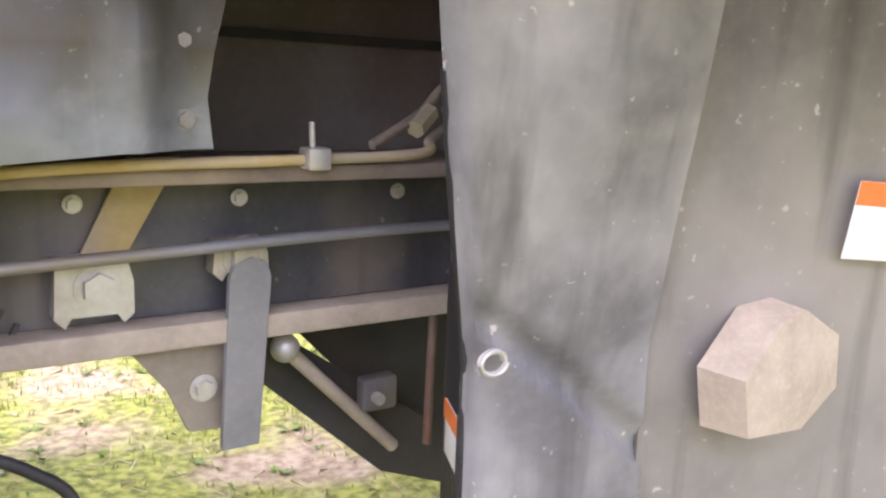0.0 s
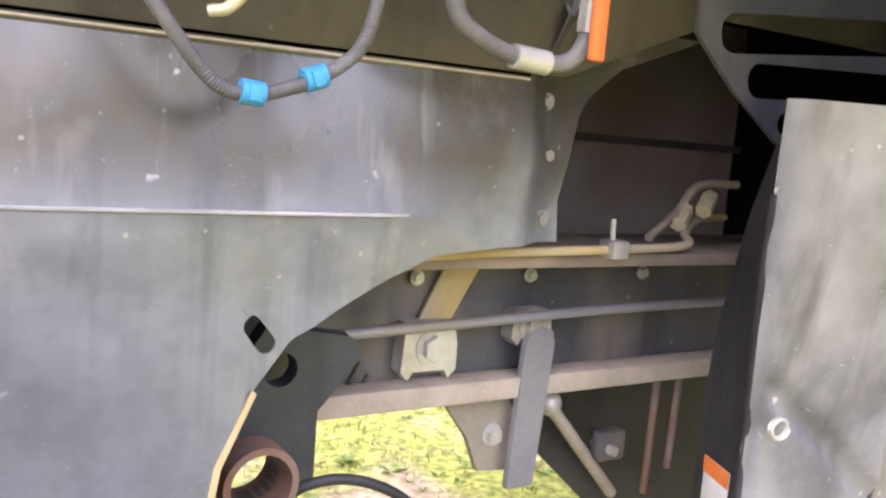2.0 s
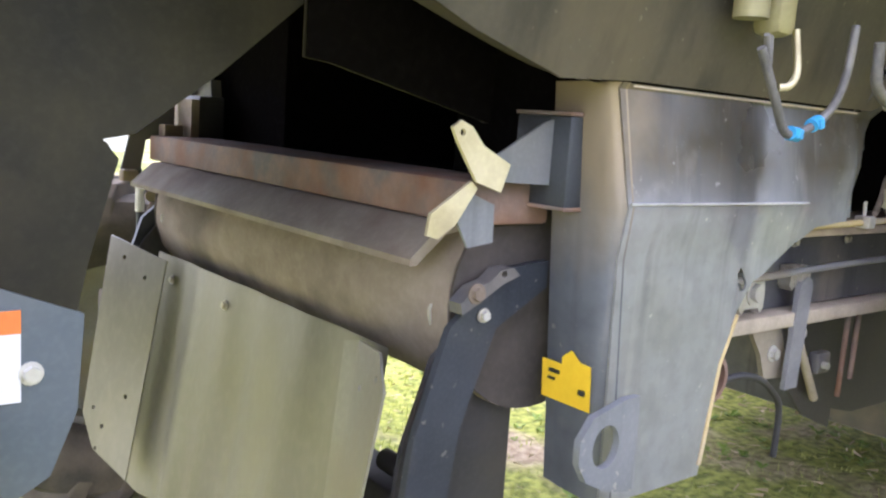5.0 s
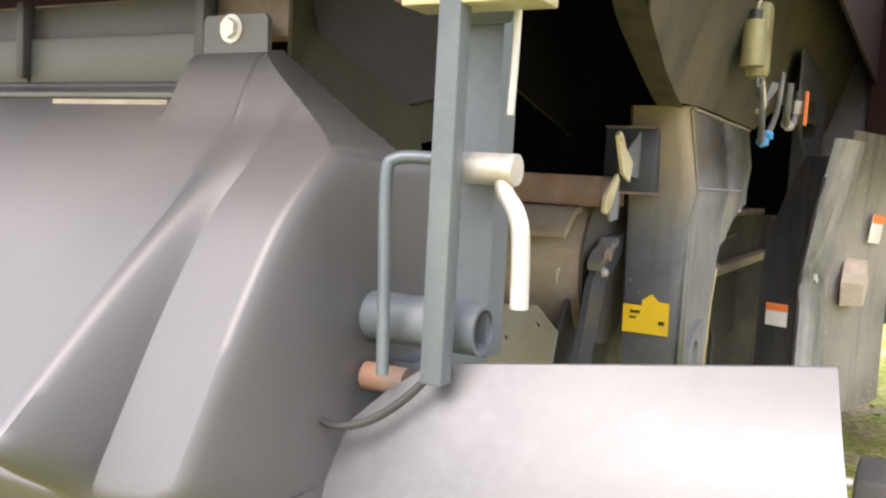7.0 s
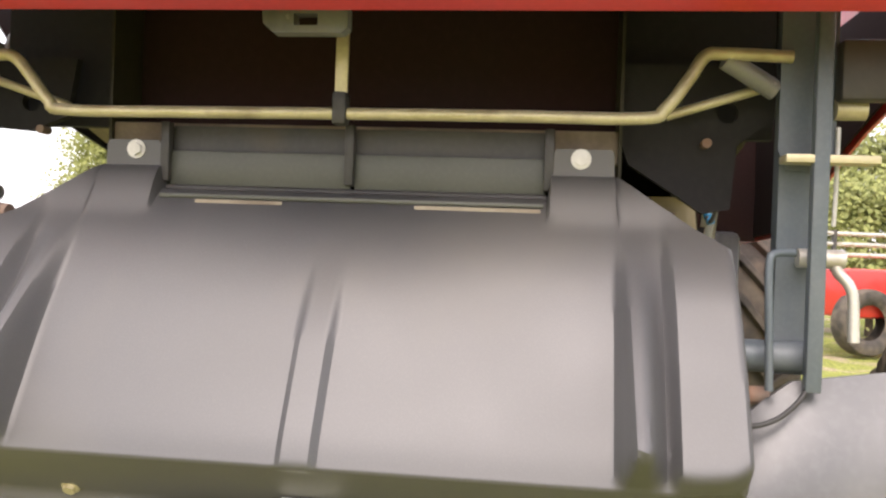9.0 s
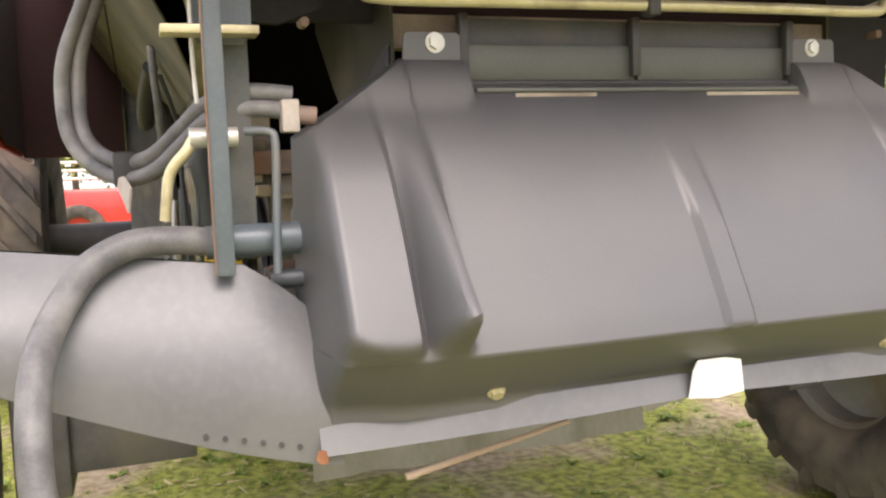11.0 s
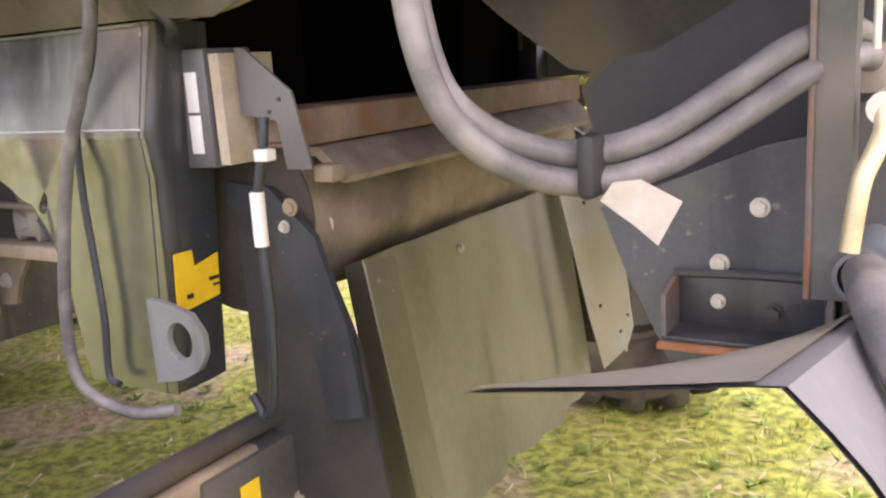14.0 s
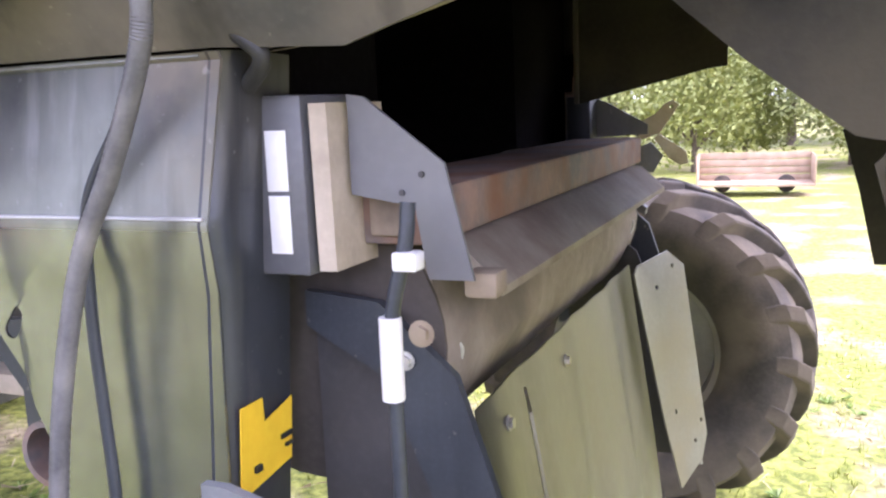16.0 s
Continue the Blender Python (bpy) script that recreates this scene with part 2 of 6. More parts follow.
PALE_SHEET = mat("pale_galvanised_flange", (0.235, 0.228, 0.195), (0.3, 0.293, 0.255), 0.42, 0.5, 9, 0.08, 90, (0.3, 0.27, 0.2), 0.25)
STAINED = mat("scuffed_stained_grey_sheet", (0.15, 0.15, 0.16), (0.26, 0.26, 0.268), 0.5, 0.15, 9, 0.06, 45, (0.44, 0.435, 0.43), 0.36, spots=(0.55, 0.53, 0.51))
DULL_GUARD = mat("dull_dusty_guard_paint", (0.125, 0.122, 0.118), (0.21, 0.2, 0.185), 0.5, 0.1, 5, 0.06, 60, (0.32, 0.3, 0.27), 0.3, spots=(0.42, 0.4, 0.37))
# Darker brown that puts shade on the drum ends.
DRUM_END_DARK = mat("drum_end_shade_brown", (0.05, 0.043, 0.037), (0.085, 0.073, 0.062), 0.9, 0.0, 7, 0.3, 70)
GUARD_BLUE = mat("dull_blue_grey_guard_paint", (0.075, 0.077, 0.09), (0.115, 0.115, 0.125), 0.45, 0.1, 5, 0.06, 90, (0.15, 0.14, 0.125), 0.2, spots=(0.22, 0.21, 0.2))
YELLOW_DUST = mat("yellow_straw_dust", (0.5, 0.37, 0.13), (0.58, 0.47, 0.25), 0.8, 0.0, 9, 0.15, 90, (0.4, 0.36, 0.3), 0.35)
LINK_STEEL = mat("dull_grey_link_steel", (0.26, 0.265, 0.28), (0.34, 0.34, 0.35), 0.45, 0.3, 8, 0.05, 80, (0.3, 0.26, 0.2), 0.2)
INSIDE_DUST = mat("dusty_maroon_inside", (0.2, 0.178, 0.172), (0.3, 0.268, 0.25), 0.75, 0.0, 5, 0.15, 60, (0.2, 0.12, 0.085), 0.22)
# Red paled so the colour carries the bright haze over the distant car.
CAR_RED = mat("glare_paled_red_paint", (0.62, 0.09, 0.085), (0.66, 0.12, 0.11), 0.28, 0.0, 3, 0.0, 80, coat=0.4)
ANGLE_DUST = mat("pale_dusty_angle_steel", (0.25, 0.215, 0.165), (0.36, 0.315, 0.24), 0.75, 0.05, 9, 0.15, 90, (0.17, 0.12, 0.085), 0.3)
DUST_BEIGE = mat("dusty_beige_steel", (0.4, 0.34, 0.26), (0.52, 0.45, 0.35), 0.8, 0.0, 14, 0.2, 90)
YELLOW = glow_free("yellow_label_film", (0.85, 0.56, 0.02), 0.4)
WHITE = glow_free("white_label_film", (0.8, 0.8, 0.79), 0.4)
ORANGE = glow_free("orange_plastic", (0.85, 0.22, 0.05), 0.4)
BLUE = glow_free("blue_plastic_clip", (0.06, 0.38, 0.75), 0.4)
INK = glow_free("black_print", (0.02, 0.02, 0.02), 0.5)
TAG = mat("beige_cardboard_tag", (0.4, 0.355, 0.305), (0.5, 0.45, 0.4), 0.8, 0.0, 30, 0.05)
GLASS_LAMP = glow_free("ribbed_lamp_lens", (0.5, 0.5, 0.48), 0.25)
WOOD = mat("weathered_pale_wood", (0.34, 0.245, 0.17), (0.46, 0.345, 0.25), 0.8, 0.0, 4, 0.1)
# Light blue-grey puts a reflection of the sky into the glass colour.
CAR_GLASS = glow_free("sky_pale_car_glass", (0.42, 0.47, 0.52), 0.08, 0.6)
CAR_WHITE = glow_free("white_car_paint", (0.75, 0.75, 0.76), 0.3)
LEAF = mat("hedge_leaves", (0.17, 0.2, 0.05), (0.33, 0.35, 0.11), 0.6, 0.0, 3, 0.0)
GRASS = mat("grass_blades", (0.2, 0.25, 0.032), (0.37, 0.4, 0.075), 0.6, 0.0, 2.5, 0.0)
WEED = mat("weed_leaves", (0.1, 0.17, 0.02), (0.24, 0.33, 0.05), 0.5, 0.0, 9, 0.0)
STRAW = mat("dead_stalks", (0.36, 0.29, 0.16), (0.5, 0.42, 0.26), 0.8, 0.0, 12, 0.0)
BARK = mat("brown_bark", (0.09, 0.07, 0.05), None, 0.9, 0.0, 8, 0.3)


def ground_material():
    m = bpy.data.materials.new("worn_grass_and_earth")
    m.use_nodes = True
    n, l = m.node_tree.nodes, m.node_tree.links
    b = n["Principled BSDF"]
    tc = n.new("ShaderNodeTexCoord")
    out = []
    for s, d in ((1.3, 6.0), (22.0, 6.0), (140.0, 2.0)):
        t = n.new("ShaderNodeTexNoise")
        t.inputs["Scale"].default_value, t.inputs["Detail"].default_value = s, d
        l.new(tc.outputs["Object"], t.inputs[0])
        out.append(t.outputs["Fac"])
    def ramp(src, a, b2):
        r = n.new("ShaderNodeMapRange")
        r.inputs[1].default_value, r.inputs[2].default_value = a, b2
        l.new(src, r.inputs[0])
        return r.outputs[0]
    def mix(f, a, c):
        x = n.new("ShaderNodeMix")
        x.data_type = "RGBA"
        l.new(f, x.inputs[0])
        for i, v in ((6, a), (7, c)):
            if isinstance(v, tuple):
                x.inputs[i].default_value = (*v, 1)
            else:
                l.new(v, x.inputs[i])
        return x.outputs[2]
    green = mix(ramp(out[1], 0.38, 0.62), (0.12, 0.145, 0.02), (0.33, 0.355, 0.065))
    earth = mix(ramp(out[1], 0.38, 0.62), (0.26, 0.195, 0.125), (0.43, 0.35, 0.24))
    col = mix(ramp(out[0], 0.5, 0.62), green, earth)
    col = mix(ramp(out[2], 0.55, 0.9), col, (0.38, 0.36, 0.13))
    l.new(col, b.inputs["Base Color"])
    b.inputs["Roughness"].default_value = 0.95
    bp = n.new("ShaderNodeBump")
    bp.inputs["Strength"].default_value, bp.inputs["Distance"].default_value = 0.6, 0.02
    l.new(out[1], bp.inputs["Height"])
    l.new(bp.outputs[0], b.inputs["Normal"])
    return m


GROUND = ground_material()


# ---- building helpers ----
def link_mesh(name, bm, material, parent=None, label="", smooth=True):
    bmesh.ops.recalc_face_normals(bm, faces=bm.faces)
    me = bpy.data.meshes.new(name)
    bm.to_mesh(me)
    bm.free()
    if smooth:
        me.shade_smooth()
        me.set_sharp_from_angle(angle=radians(38))
    me.materials.append(material)
    ob = new(name, me)
    if parent is not None:
        ob.parent = parent
    if label:
        ob["label"] = label
    return ob


part = link_mesh


def thing(name, label, category, group="", kind=""):
    return tagged(new(name), label, category, group, kind)


def box(bm, x0, x1, y0, y1, z0, z1, bevel=0.0):
    made = bmesh.ops.create_cube(bm, size=1.0, matrix=Matrix.LocRotScale(((x0 + x1) / 2, (y0 + y1) / 2, (z0 + z1) / 2), None, (abs(x1 - x0), abs(y1 - y0), abs(z1 - z0))))
    if bevel:
        es = {e for v in made["verts"] for e in v.link_edges}
        bmesh.ops.bevel(bm, geom=list(es), offset=bevel, segments=2, affect="EDGES", profile=0.5)
    return bm


def box_bm(*a, bevel=0.004):
    return box(bmesh.new(), *a, bevel=bevel)


def rod(bm, a, b, r, seg=14, r2=None):
    a, b = Vector(a), Vector(b)
    d = b - a
    m = Matrix.Translation((a + b) / 2) @ d.to_track_quat("Z", "Y").to_matrix().to_4x4()
    bmesh.ops.create_cone(bm, cap_ends=True, segments=seg, radius1=r, radius2=r if r2 is None else r2, depth=d.length, matrix=m)
    return bm


def smooth_path(pts, n=8):
    """Catmull-Rom through pts."""
    p = [Vector(v) for v in pts]
    p = [2 * p[0] - p[1]] + p + [2 * p[-1] - p[-2]]
    out = []
    for i in range(1, len(p) - 2):
        a, b, c, d = p[i - 1:i + 3]
        for k in range(n):
            t = k / n
            out.append(0.5 * ((2 * b) + (c - a) * t + (2 * a - 5 * b + 4 * c - d) * t * t + (3 * b - a - 3 * c + d) * t ** 3))
    return out + [p[-2]]


def tube(pts, r, seg=12, n=8, hollow=0.0, ribs=0.0):
    """A pipe through pts; hollow: inner radius, open at both ends; ribs: height of corrugation."""
    path = smooth_path(pts, n)
    bm = bmesh.new()
    rings = []
    up = Vector((0.13, 0.31, 0.94))
    prev = None
    for i, c in enumerate(path):
        d = (path[min(i + 1, len(path) - 1)] - path[max(i - 1, 0)]).normalized()
        side = (prev - d * prev.dot(d)).normalized() if prev else d.cross(up).normalized()
        prev = side
        other = d.cross(side)
        rr = r + (ribs if i % 2 else 0)
        rings.append([bm.verts.new(c + (side * math.cos(2 * math.pi * k / seg) + other * math.sin(2 * math.pi * k / seg)) * rr) for k in range(seg)])
    for a, b in zip(rings, rings[1:]):
        for k in range(seg):
            bm.faces.new((a[k], a[(k + 1) % seg], b[(k + 1) % seg], b[k]))
    if hollow:
        for ring, c, d in ((rings[0], path[0], path[1] - path[0]), (rings[-1], path[-1], path[-2] - path[-1])):
            d = d.normalized()
            inner = [bm.verts.new(c + (v.co - c) * (hollow / r)) for v in ring]
            deep = [bm.verts.new(v.co + d * min(0.08, r * 3)) for v in inner]
            for k in range(seg):
                j = (k + 1) % seg
                bm.faces.new((ring[k], ring[j], inner[j], inner[k]))
                bm.faces.new((inner[k], inner[j], deep[j], deep[k]))
            bm.faces.new(deep)
    else:
        bm.faces.new(rings[0])
        bm.faces.new(rings[-1])
    return bm


def oval(cx, cy, rx, ry, n=16, turn=0.0):
    c, s = math.cos(turn), math.sin(turn)
    return [(cx + rx * math.cos(a) * c - ry * math.sin(a) * s, cy + rx * math.cos(a) * s + ry * math.sin(a) * c) for a in (2 * math.pi * k / n for k in range(n))]


def slot(cx, cy, length, width, turn=0.0, n=7):
    """An oblong hole with round ends."""
    h, r = length / 2 - width / 2, width / 2
    pts = [(h + r * math.cos(a), r * math.sin(a)) for a in (-math.pi / 2 + math.pi * k / n for k in range(n + 1))]
    pts += [(-h - r * math.cos(a), -r * math.sin(a)) for a in (-math.pi / 2 + math.pi * k / n for k in range(n + 1))]
    c, s = math.cos(turn), math.sin(turn)
    return [(cx + x * c - y * s, cy + x * s + y * c) for x, y in pts]


def plate(outline, place, thick, holes=(), folds=(), bend=None):
    """A sheet: outline and holes in (u, v); folds: v at which it is cut; bend(u, v) -> shift along w. place(u, v, w) -> xyz."""
    bm = bmesh.new()
    edges = []
    for loop in (outline, *holes):
        vs = [bm.verts.new((u, v, 0)) for u, v in loop]
        edges += [bm.edges.new((vs[i], vs[(i + 1) % len(vs)])) for i in range(len(vs))]
    bmesh.ops.triangle_fill(bm, use_beauty=True, use_dissolve=False, edges=edges)
    for axis, at in folds:
        no = (1, 0, 0) if axis == "u" else (0, 1, 0)
        bmesh.ops.bisect_plane(bm, geom=bm.verts[:] + bm.edges[:] + bm.faces[:], plane_co=(at, at, 0), plane_no=no)
    front = bm.faces[:]
    back = bmesh.ops.duplicate(bm, geom=bm.verts[:] + bm.edges[:] + bm.faces[:])["vert_map"]
    pairs = [(v, back[v]) for v in list(back.keys()) if isinstance(v, bmesh.types.BMVert) and v in {w for f in front for w in f.verts}]
    twin = dict(pairs)
    for e in list(bm.edges):
        if len(e.link_faces) == 1 and e.verts[0] in twin and e.verts[1] in twin:
            a, b = e.verts
            bm.faces.new((a, b, twin[b], twin[a]))
    for a, b in pairs:
        u, v = a.co.x, a.co.y
        w = bend(u, v) if bend else 0.0
        a.co = place(u, v, w)
        b.co = place(u, v, w + thick)
    bm.normal_update()
    return bm


def hexbolt(at, axis, r=0.012, h=0.008, washer=True):
    bm = bmesh.new()
    a, d = Vector(at), Vector(axis).normalized()
    if washer:
        rod(bm, a, a + d * 0.0025, r * 1.45, 14)
    rod(bm, a + d * 0.002, a + d * (0.002 + h), r, 6)
    return bm


# ---- ground ----
def height(x, y):
    return 0.025 * noise.noise(Vector((x * 0.9, y * 0.9, 0))) + 0.012 * noise.noise(Vector((x * 4, y * 4, 2)))


def build_ground():
    bm = bmesh.new()
    steps = [-400, -150, -60, -30, -18, -12] + [round(-9 + 0.15 * i, 3) for i in range(121)] + [12, 18, 30, 60, 150, 400]
    rows = [[bm.verts.new((x, y, height(x, y) if abs(x) < 9 and abs(y) < 9 else -0.01)) for y in steps] for x in steps]
    for i in range(len(steps) - 1):
        for j in range(len(steps) - 1):
            bm.faces.new((rows[i][j], rows[i + 1][j], rows[i + 1][j + 1], rows[i][j + 1]))
    ob = part("ground", bm, GROUND, smooth=True)
    tagged(ob, "worn short grass with patches of bare sandy earth", "ground", kind="structure")


def build_grass():
    """Short blades in tufts, thick where the turf is not worn away."""
    rng = random.Random(4)
    verts, faces = [], []
    for _ in range(15000):
        x, y = rng.uniform(-3.2, 5.0), rng.uniform(-4.5, 4.5)
        if noise.noise(Vector((x * 0.9, y * 0.9, 7))) + rng.uniform(-0.35, 0.35) < -0.02:
            continue
        if x > -0.3 and abs(y) < 1.4 and rng.random() < 0.75:
            continue
        for _ in range(rng.randint(4, 8)):
            px, py = x + rng.gauss(0, 0.03), y + rng.gauss(0, 0.03)
            a, h = rng.uniform(0, 6.28), rng.uniform(0.018, 0.05)
            dx, dy, w = math.cos(a), math.sin(a), rng.uniform(0.002, 0.004)
            lean = rng.uniform(0.0, 0.8) * h
            z = height(px, py) - 0.004
            k = len(verts)
            verts += [(px - dy * w, py + dx * w, z), (px + dy * w, py - dx * w, z), (px + dx * lean, py + dy * lean, z + h)]
            faces.append((k, k + 1, k + 2))
    me = bpy.data.meshes.new("grass")
    me.from_pydata(verts, [], faces)
    me.materials.append(GRASS)
    tagged(new("grass", me), "short yellow-green grass tufts growing on the ground", "grass", kind="stuff")


def build_weeds():
    """Low leafy rosettes, brighter than the turf, scattered over grass and bare earth."""
    rng = random.Random(9)
    verts, faces = [], []
    for _ in range(2600):
        x, y = rng.uniform(-3.0, 4.5), rng.uniform(-4.2, 4.2)
        if noise.noise(Vector((x * 1.7, y * 1.7, 3))) < 0.05:
            continue
        size = rng.uniform(0.02, 0.055)
        for _ in range(rng.randint(5, 9)):
            a, tilt = rng.uniform(0, 6.28), rng.uniform(0.25, 1.0)
            ln = size * rng.uniform(0.6, 1.2)
            dx, dy, w = math.cos(a), math.sin(a), ln * rng.uniform(0.18, 0.3)
            z = height(x, y)
            k = len(verts)
            verts += [(x, y, z), (x + dx * ln * 0.55 - dy * w, y + dy * ln * 0.55 + dx * w, z + ln * 0.5 * tilt), (x + dx * ln, y + dy * ln, z + ln * 0.55 * tilt), (x + dx * ln * 0.55 + dy * w, y + dy * ln * 0.55 - dx * w, z + ln * 0.5 * tilt)]
            faces.append((k, k + 1, k + 2, k + 3))
    me = bpy.data.meshes.new("weeds")
    me.from_pydata(verts, [], faces)
    me.materials.append(WEED)
    tagged(new("weeds", me), "low bright green leafy weeds in the worn turf", "weeds", kind="stuff")


def build_straw():
    """Dead stalks and crumbs of earth lying on the worn ground."""
    rng = random.Random(15)
    verts, faces = [], []
    for _ in range(5000):
        x, y = rng.uniform(-3.0, 4.0), rng.uniform(-4.0, 4.0)
        a, ln, w = rng.uniform(0, 6.28), rng.uniform(0.02, 0.09), rng.uniform(0.0015, 0.003)
        dx, dy, z = math.cos(a), math.sin(a), height(x, y) + rng.uniform(0.002, 0.015)
        k = len(verts)
        verts += [(x - dy * w, y + dx * w, z), (x + dy * w, y - dx * w, z), (x + dx * ln + dy * w, y + dy * ln - dx * w, z + rng.uniform(0, 0.02)), (x + dx * ln - dy * w, y + dy * ln + dx * w, z + rng.uniform(0, 0.02))]
        faces.append((k, k + 1, k + 2, k + 3))
    me = bpy.data.meshes.new("straw_litter")
    me.from_pydata(verts, [], faces)
    me.materials.append(STRAW)
    tagged(new("straw_litter", me), "pale dead stalks lying on the worn turf", "straw", kind="stuff")


build_ground()
build_grass()
build_weeds()
build_straw()

# ---- the combine harvester ----
combine = thing("combine_harvester", "red combine harvester with a dusty grey rear end, on grass", "combine harvester")


def xz(y):
    return lambda u, v, w: (u, y + w, v)


def yz(x):
    return lambda u, v, w: (x + w, u, v)


def side_panel(s):
    """The folded sheet beside the straw walkers with its bent corner post, s: -1 or 1."""
    east = 0.022 if s > 0 else 0.0
    arch = [(-0.04 + east, 0.91), (0.215, 0.91), (0.243, 1.108), (0.28, 1.189), (0.318, 1.241), (0.371, 1.276), (0.433, 1.311), (0.492, 1.337), (0.60, 1.345), (0.704, 1.347),
            (0.698, 1.40), (0.704, 1.45), (0.724, 1.521), (0.773, 1.581), (0.905, 1.638), (0.905, 1.70), (0.63, 1.70), (0.63, 1.556), (-0.075 + east, 1.556), (-0.058 + east, 1.38)]

    def bend(u, v):
        prof = [(0.9, 0.0), (1.30, -0.004), (1.377, -0.018), (1.386, -0.016), (1.548, 0.006), (1.556, 0.0), (1.70, -0.09)]
        w = 0.0
        for (a, p), (b, q) in zip(prof, prof[1:]):
            if a <= v <= b:
                w = p + (q - p) * (v - a) / (b - a)
        if u > 0.45 and v < 1.45 and v > 1.30:
            w *= max(0.0, 1 - (u - 0.45) / 0.15)
        if u > 0.62:
            w += 0.035 * min(1.0, (u - 0.62) / 0.05)
        if 0.27 < u < 0.33:
            w += 0.006
        return w
    folds = [("v", z) for z in (1.30, 1.377, 1.386, 1.45, 1.548, 1.556, 1.63)] + [("u", x) for x in (0.1, 0.26, 0.275, 0.325, 0.34, 0.45, 0.55, 0.62, 0.645, 0.67)]
    bm = plate(arch, lambda u, v, w: (u, s * (0.80 - w), v), 0.004, [slot(0.282, 1.25, 0.05, 0.022, -0.9)], folds, bend)
    p = part("side_panel", bm, PANEL if s < 0 else PANEL_GLOSSY, combine, "weathered grey folded side sheet with an arched cut-out")
    ridge = [(-0.055 + east, 0.819), (0.1, 0.8195), (0.3, 0.8195), (0.42, 0.818), (0.45, 0.813)]
    # The light the ridge catches is put into a pale tube.
    part("pressed_ridge", tube([(x, s * y, 1.384 - 0.004 * (x > 0.45)) for x, y in ridge], 0.0024, 8), RIDGE_LIGHT, p, "ridge pressed into the sheet, with a painted highlight")
    part("dusty_fold", tube([(-0.05 + east, s * 0.797, 1.553), (0.2, s * 0.797, 1.553), (0.4, s * 0.797, 1.553), (0.61, s * 0.797, 1.553)], 0.0021, 8), DUST_BEIGE if s < 0 else STEEL_GREY, p, "dust lying along the fold")
    # bent corner post towards the rear
    bm = bmesh.new()
    curve = [(-0.028, 0.0), (-0.043, 0.005), (-0.051, 0.016), (-0.054, 0.035), (-0.052, 0.09), (-0.046, 0.13), (-0.025, 0.142)]
    zs = [0.91, 1.0, 1.1, 1.2, 1.30, 1.377, 1.386, 1.45, 1.548, 1.557]
    for shift in (0.0, 0.004):
        rows = []
        for z in zs:
            lean, face = east - 0.075 * (z - 1.13), 0.801 - bend(0.0, z)
            rows.append([bm.verts.new((x + shift + lean, s * (face - d - shift if k < 4 else 0.80 - d), z)) for k, (x, d) in enumerate(curve)])
        for a, b in zip(rows, rows[1:]):
            for k in range(len(curve) - 1):
                bm.faces.new((a[k], a[k + 1], b[k + 1], b[k]))
    part("corner_post", bm, POST_DUSTY if s < 0 else POST_DARK, combine, "bent sheet corner post", smooth=True)
    # towing eye
    lug = [(-0.02, 0.95), (-0.02, 1.10), (-0.05, 1.10), (-0.12, 1.082), (-0.145, 1.05), (-0.145, 1.015), (-0.125, 0.985), (-0.08, 0.962)]
    part("tie_down_eye", plate(lug, xz(s * 0.838 - 0.006), 0.012, [oval(-0.089, 1.033, 0.029, 0.033, 18)]), STEEL_GREY, combine, "steel lashing eye with a round hole")
    for q in ((0.672, 0.766, 1.461), (0.672, 0.766, 1.378), (0.665, 0.764, 1.53)):
        part("bolt", hexbolt((q[0], s * q[1], q[2]), (0, s, 0), 0.008, 0.006), RIM, p)
    # yellow label in two halves on the post
    lab = [(0.672, 1.065), (0.672, 1.128), (0.715, 1.128), (0.715, 1.14), (0.735, 1.155), (0.752, 1.14), (0.775, 1.138), (0.775, 1.065)] if s < 0 else \
          [(0.686, 1.078), (0.686, 1.158), (0.744, 1.144), (0.748, 1.175), (0.79, 1.175), (0.79, 1.065), (0.748, 1.07)]
    lp = part("warning_label", plate(lab, lambda u, v, w: (east - 0.0565 - 0.075 * (v - 1.13) - w, s * u, v - 0.008), 0.0015), YELLOW, combine, "yellow warning label")
    for k, (u, v, a, b) in enumerate(((0.70, 1.105, 0.022, 0.006), (0.695, 1.092, 0.014, 0.004), (0.76, 1.085, 0.012, 0.008))):
        part("print_bar", box_bm(east - 0.0595, east - 0.0545, s * u - a / 2, s * u + a / 2, v - b / 2, v + b / 2, bevel=0), INK, lp)
    # upper body wall above the fold, rising towards the rear
    top = [(-0.045, 1.56), (-0.20, 1.552), (-0.36, 1.595), (-0.55, 1.66), (-0.62, 1.72), (-0.62, 2.1), (2.6, 2.1), (2.6, 1.66), (0.905, 1.66), (0.66, 1.56)]
    part("upper_side_wall", plate(top, lambda u, v, w: (u, s * (0.80 + (0.30 if s < 0 else 0.69) * max(0.0, v - 1.56) - w), v), 0.005, (), [("v", 1.60), ("v", 1.7)]), UPPER_GRIME if s < 0 else UPPER_DUST, combine, "dark sheet above the folded side panel")
    # dusty flange along the lower edge of that sheet, sweeping up from the post towards the rear
    sweep = smooth_path([(-0.075, 0.775, 1.556), (-0.11, 0.782, 1.558), (-0.20, 0.795, 1.566), (-0.36, 0.81, 1.605), (-0.55, 0.825, 1.665), (-0.62, 0.84, 1.72)], 4)
    bm = bmesh.new()
    for drop in (0.0, 0.004):
        rows = [[bm.verts.new((q.x, s * (q.y - d), q.z - drop + 0.12 * d)) for d in (0.0, 0.03, 0.055)] for q in sweep]
        for a, b in zip(rows, rows[1:]):
            for k in range(2):
                bm.faces.new((a[k], a[k + 1], b[k + 1], b[k]))
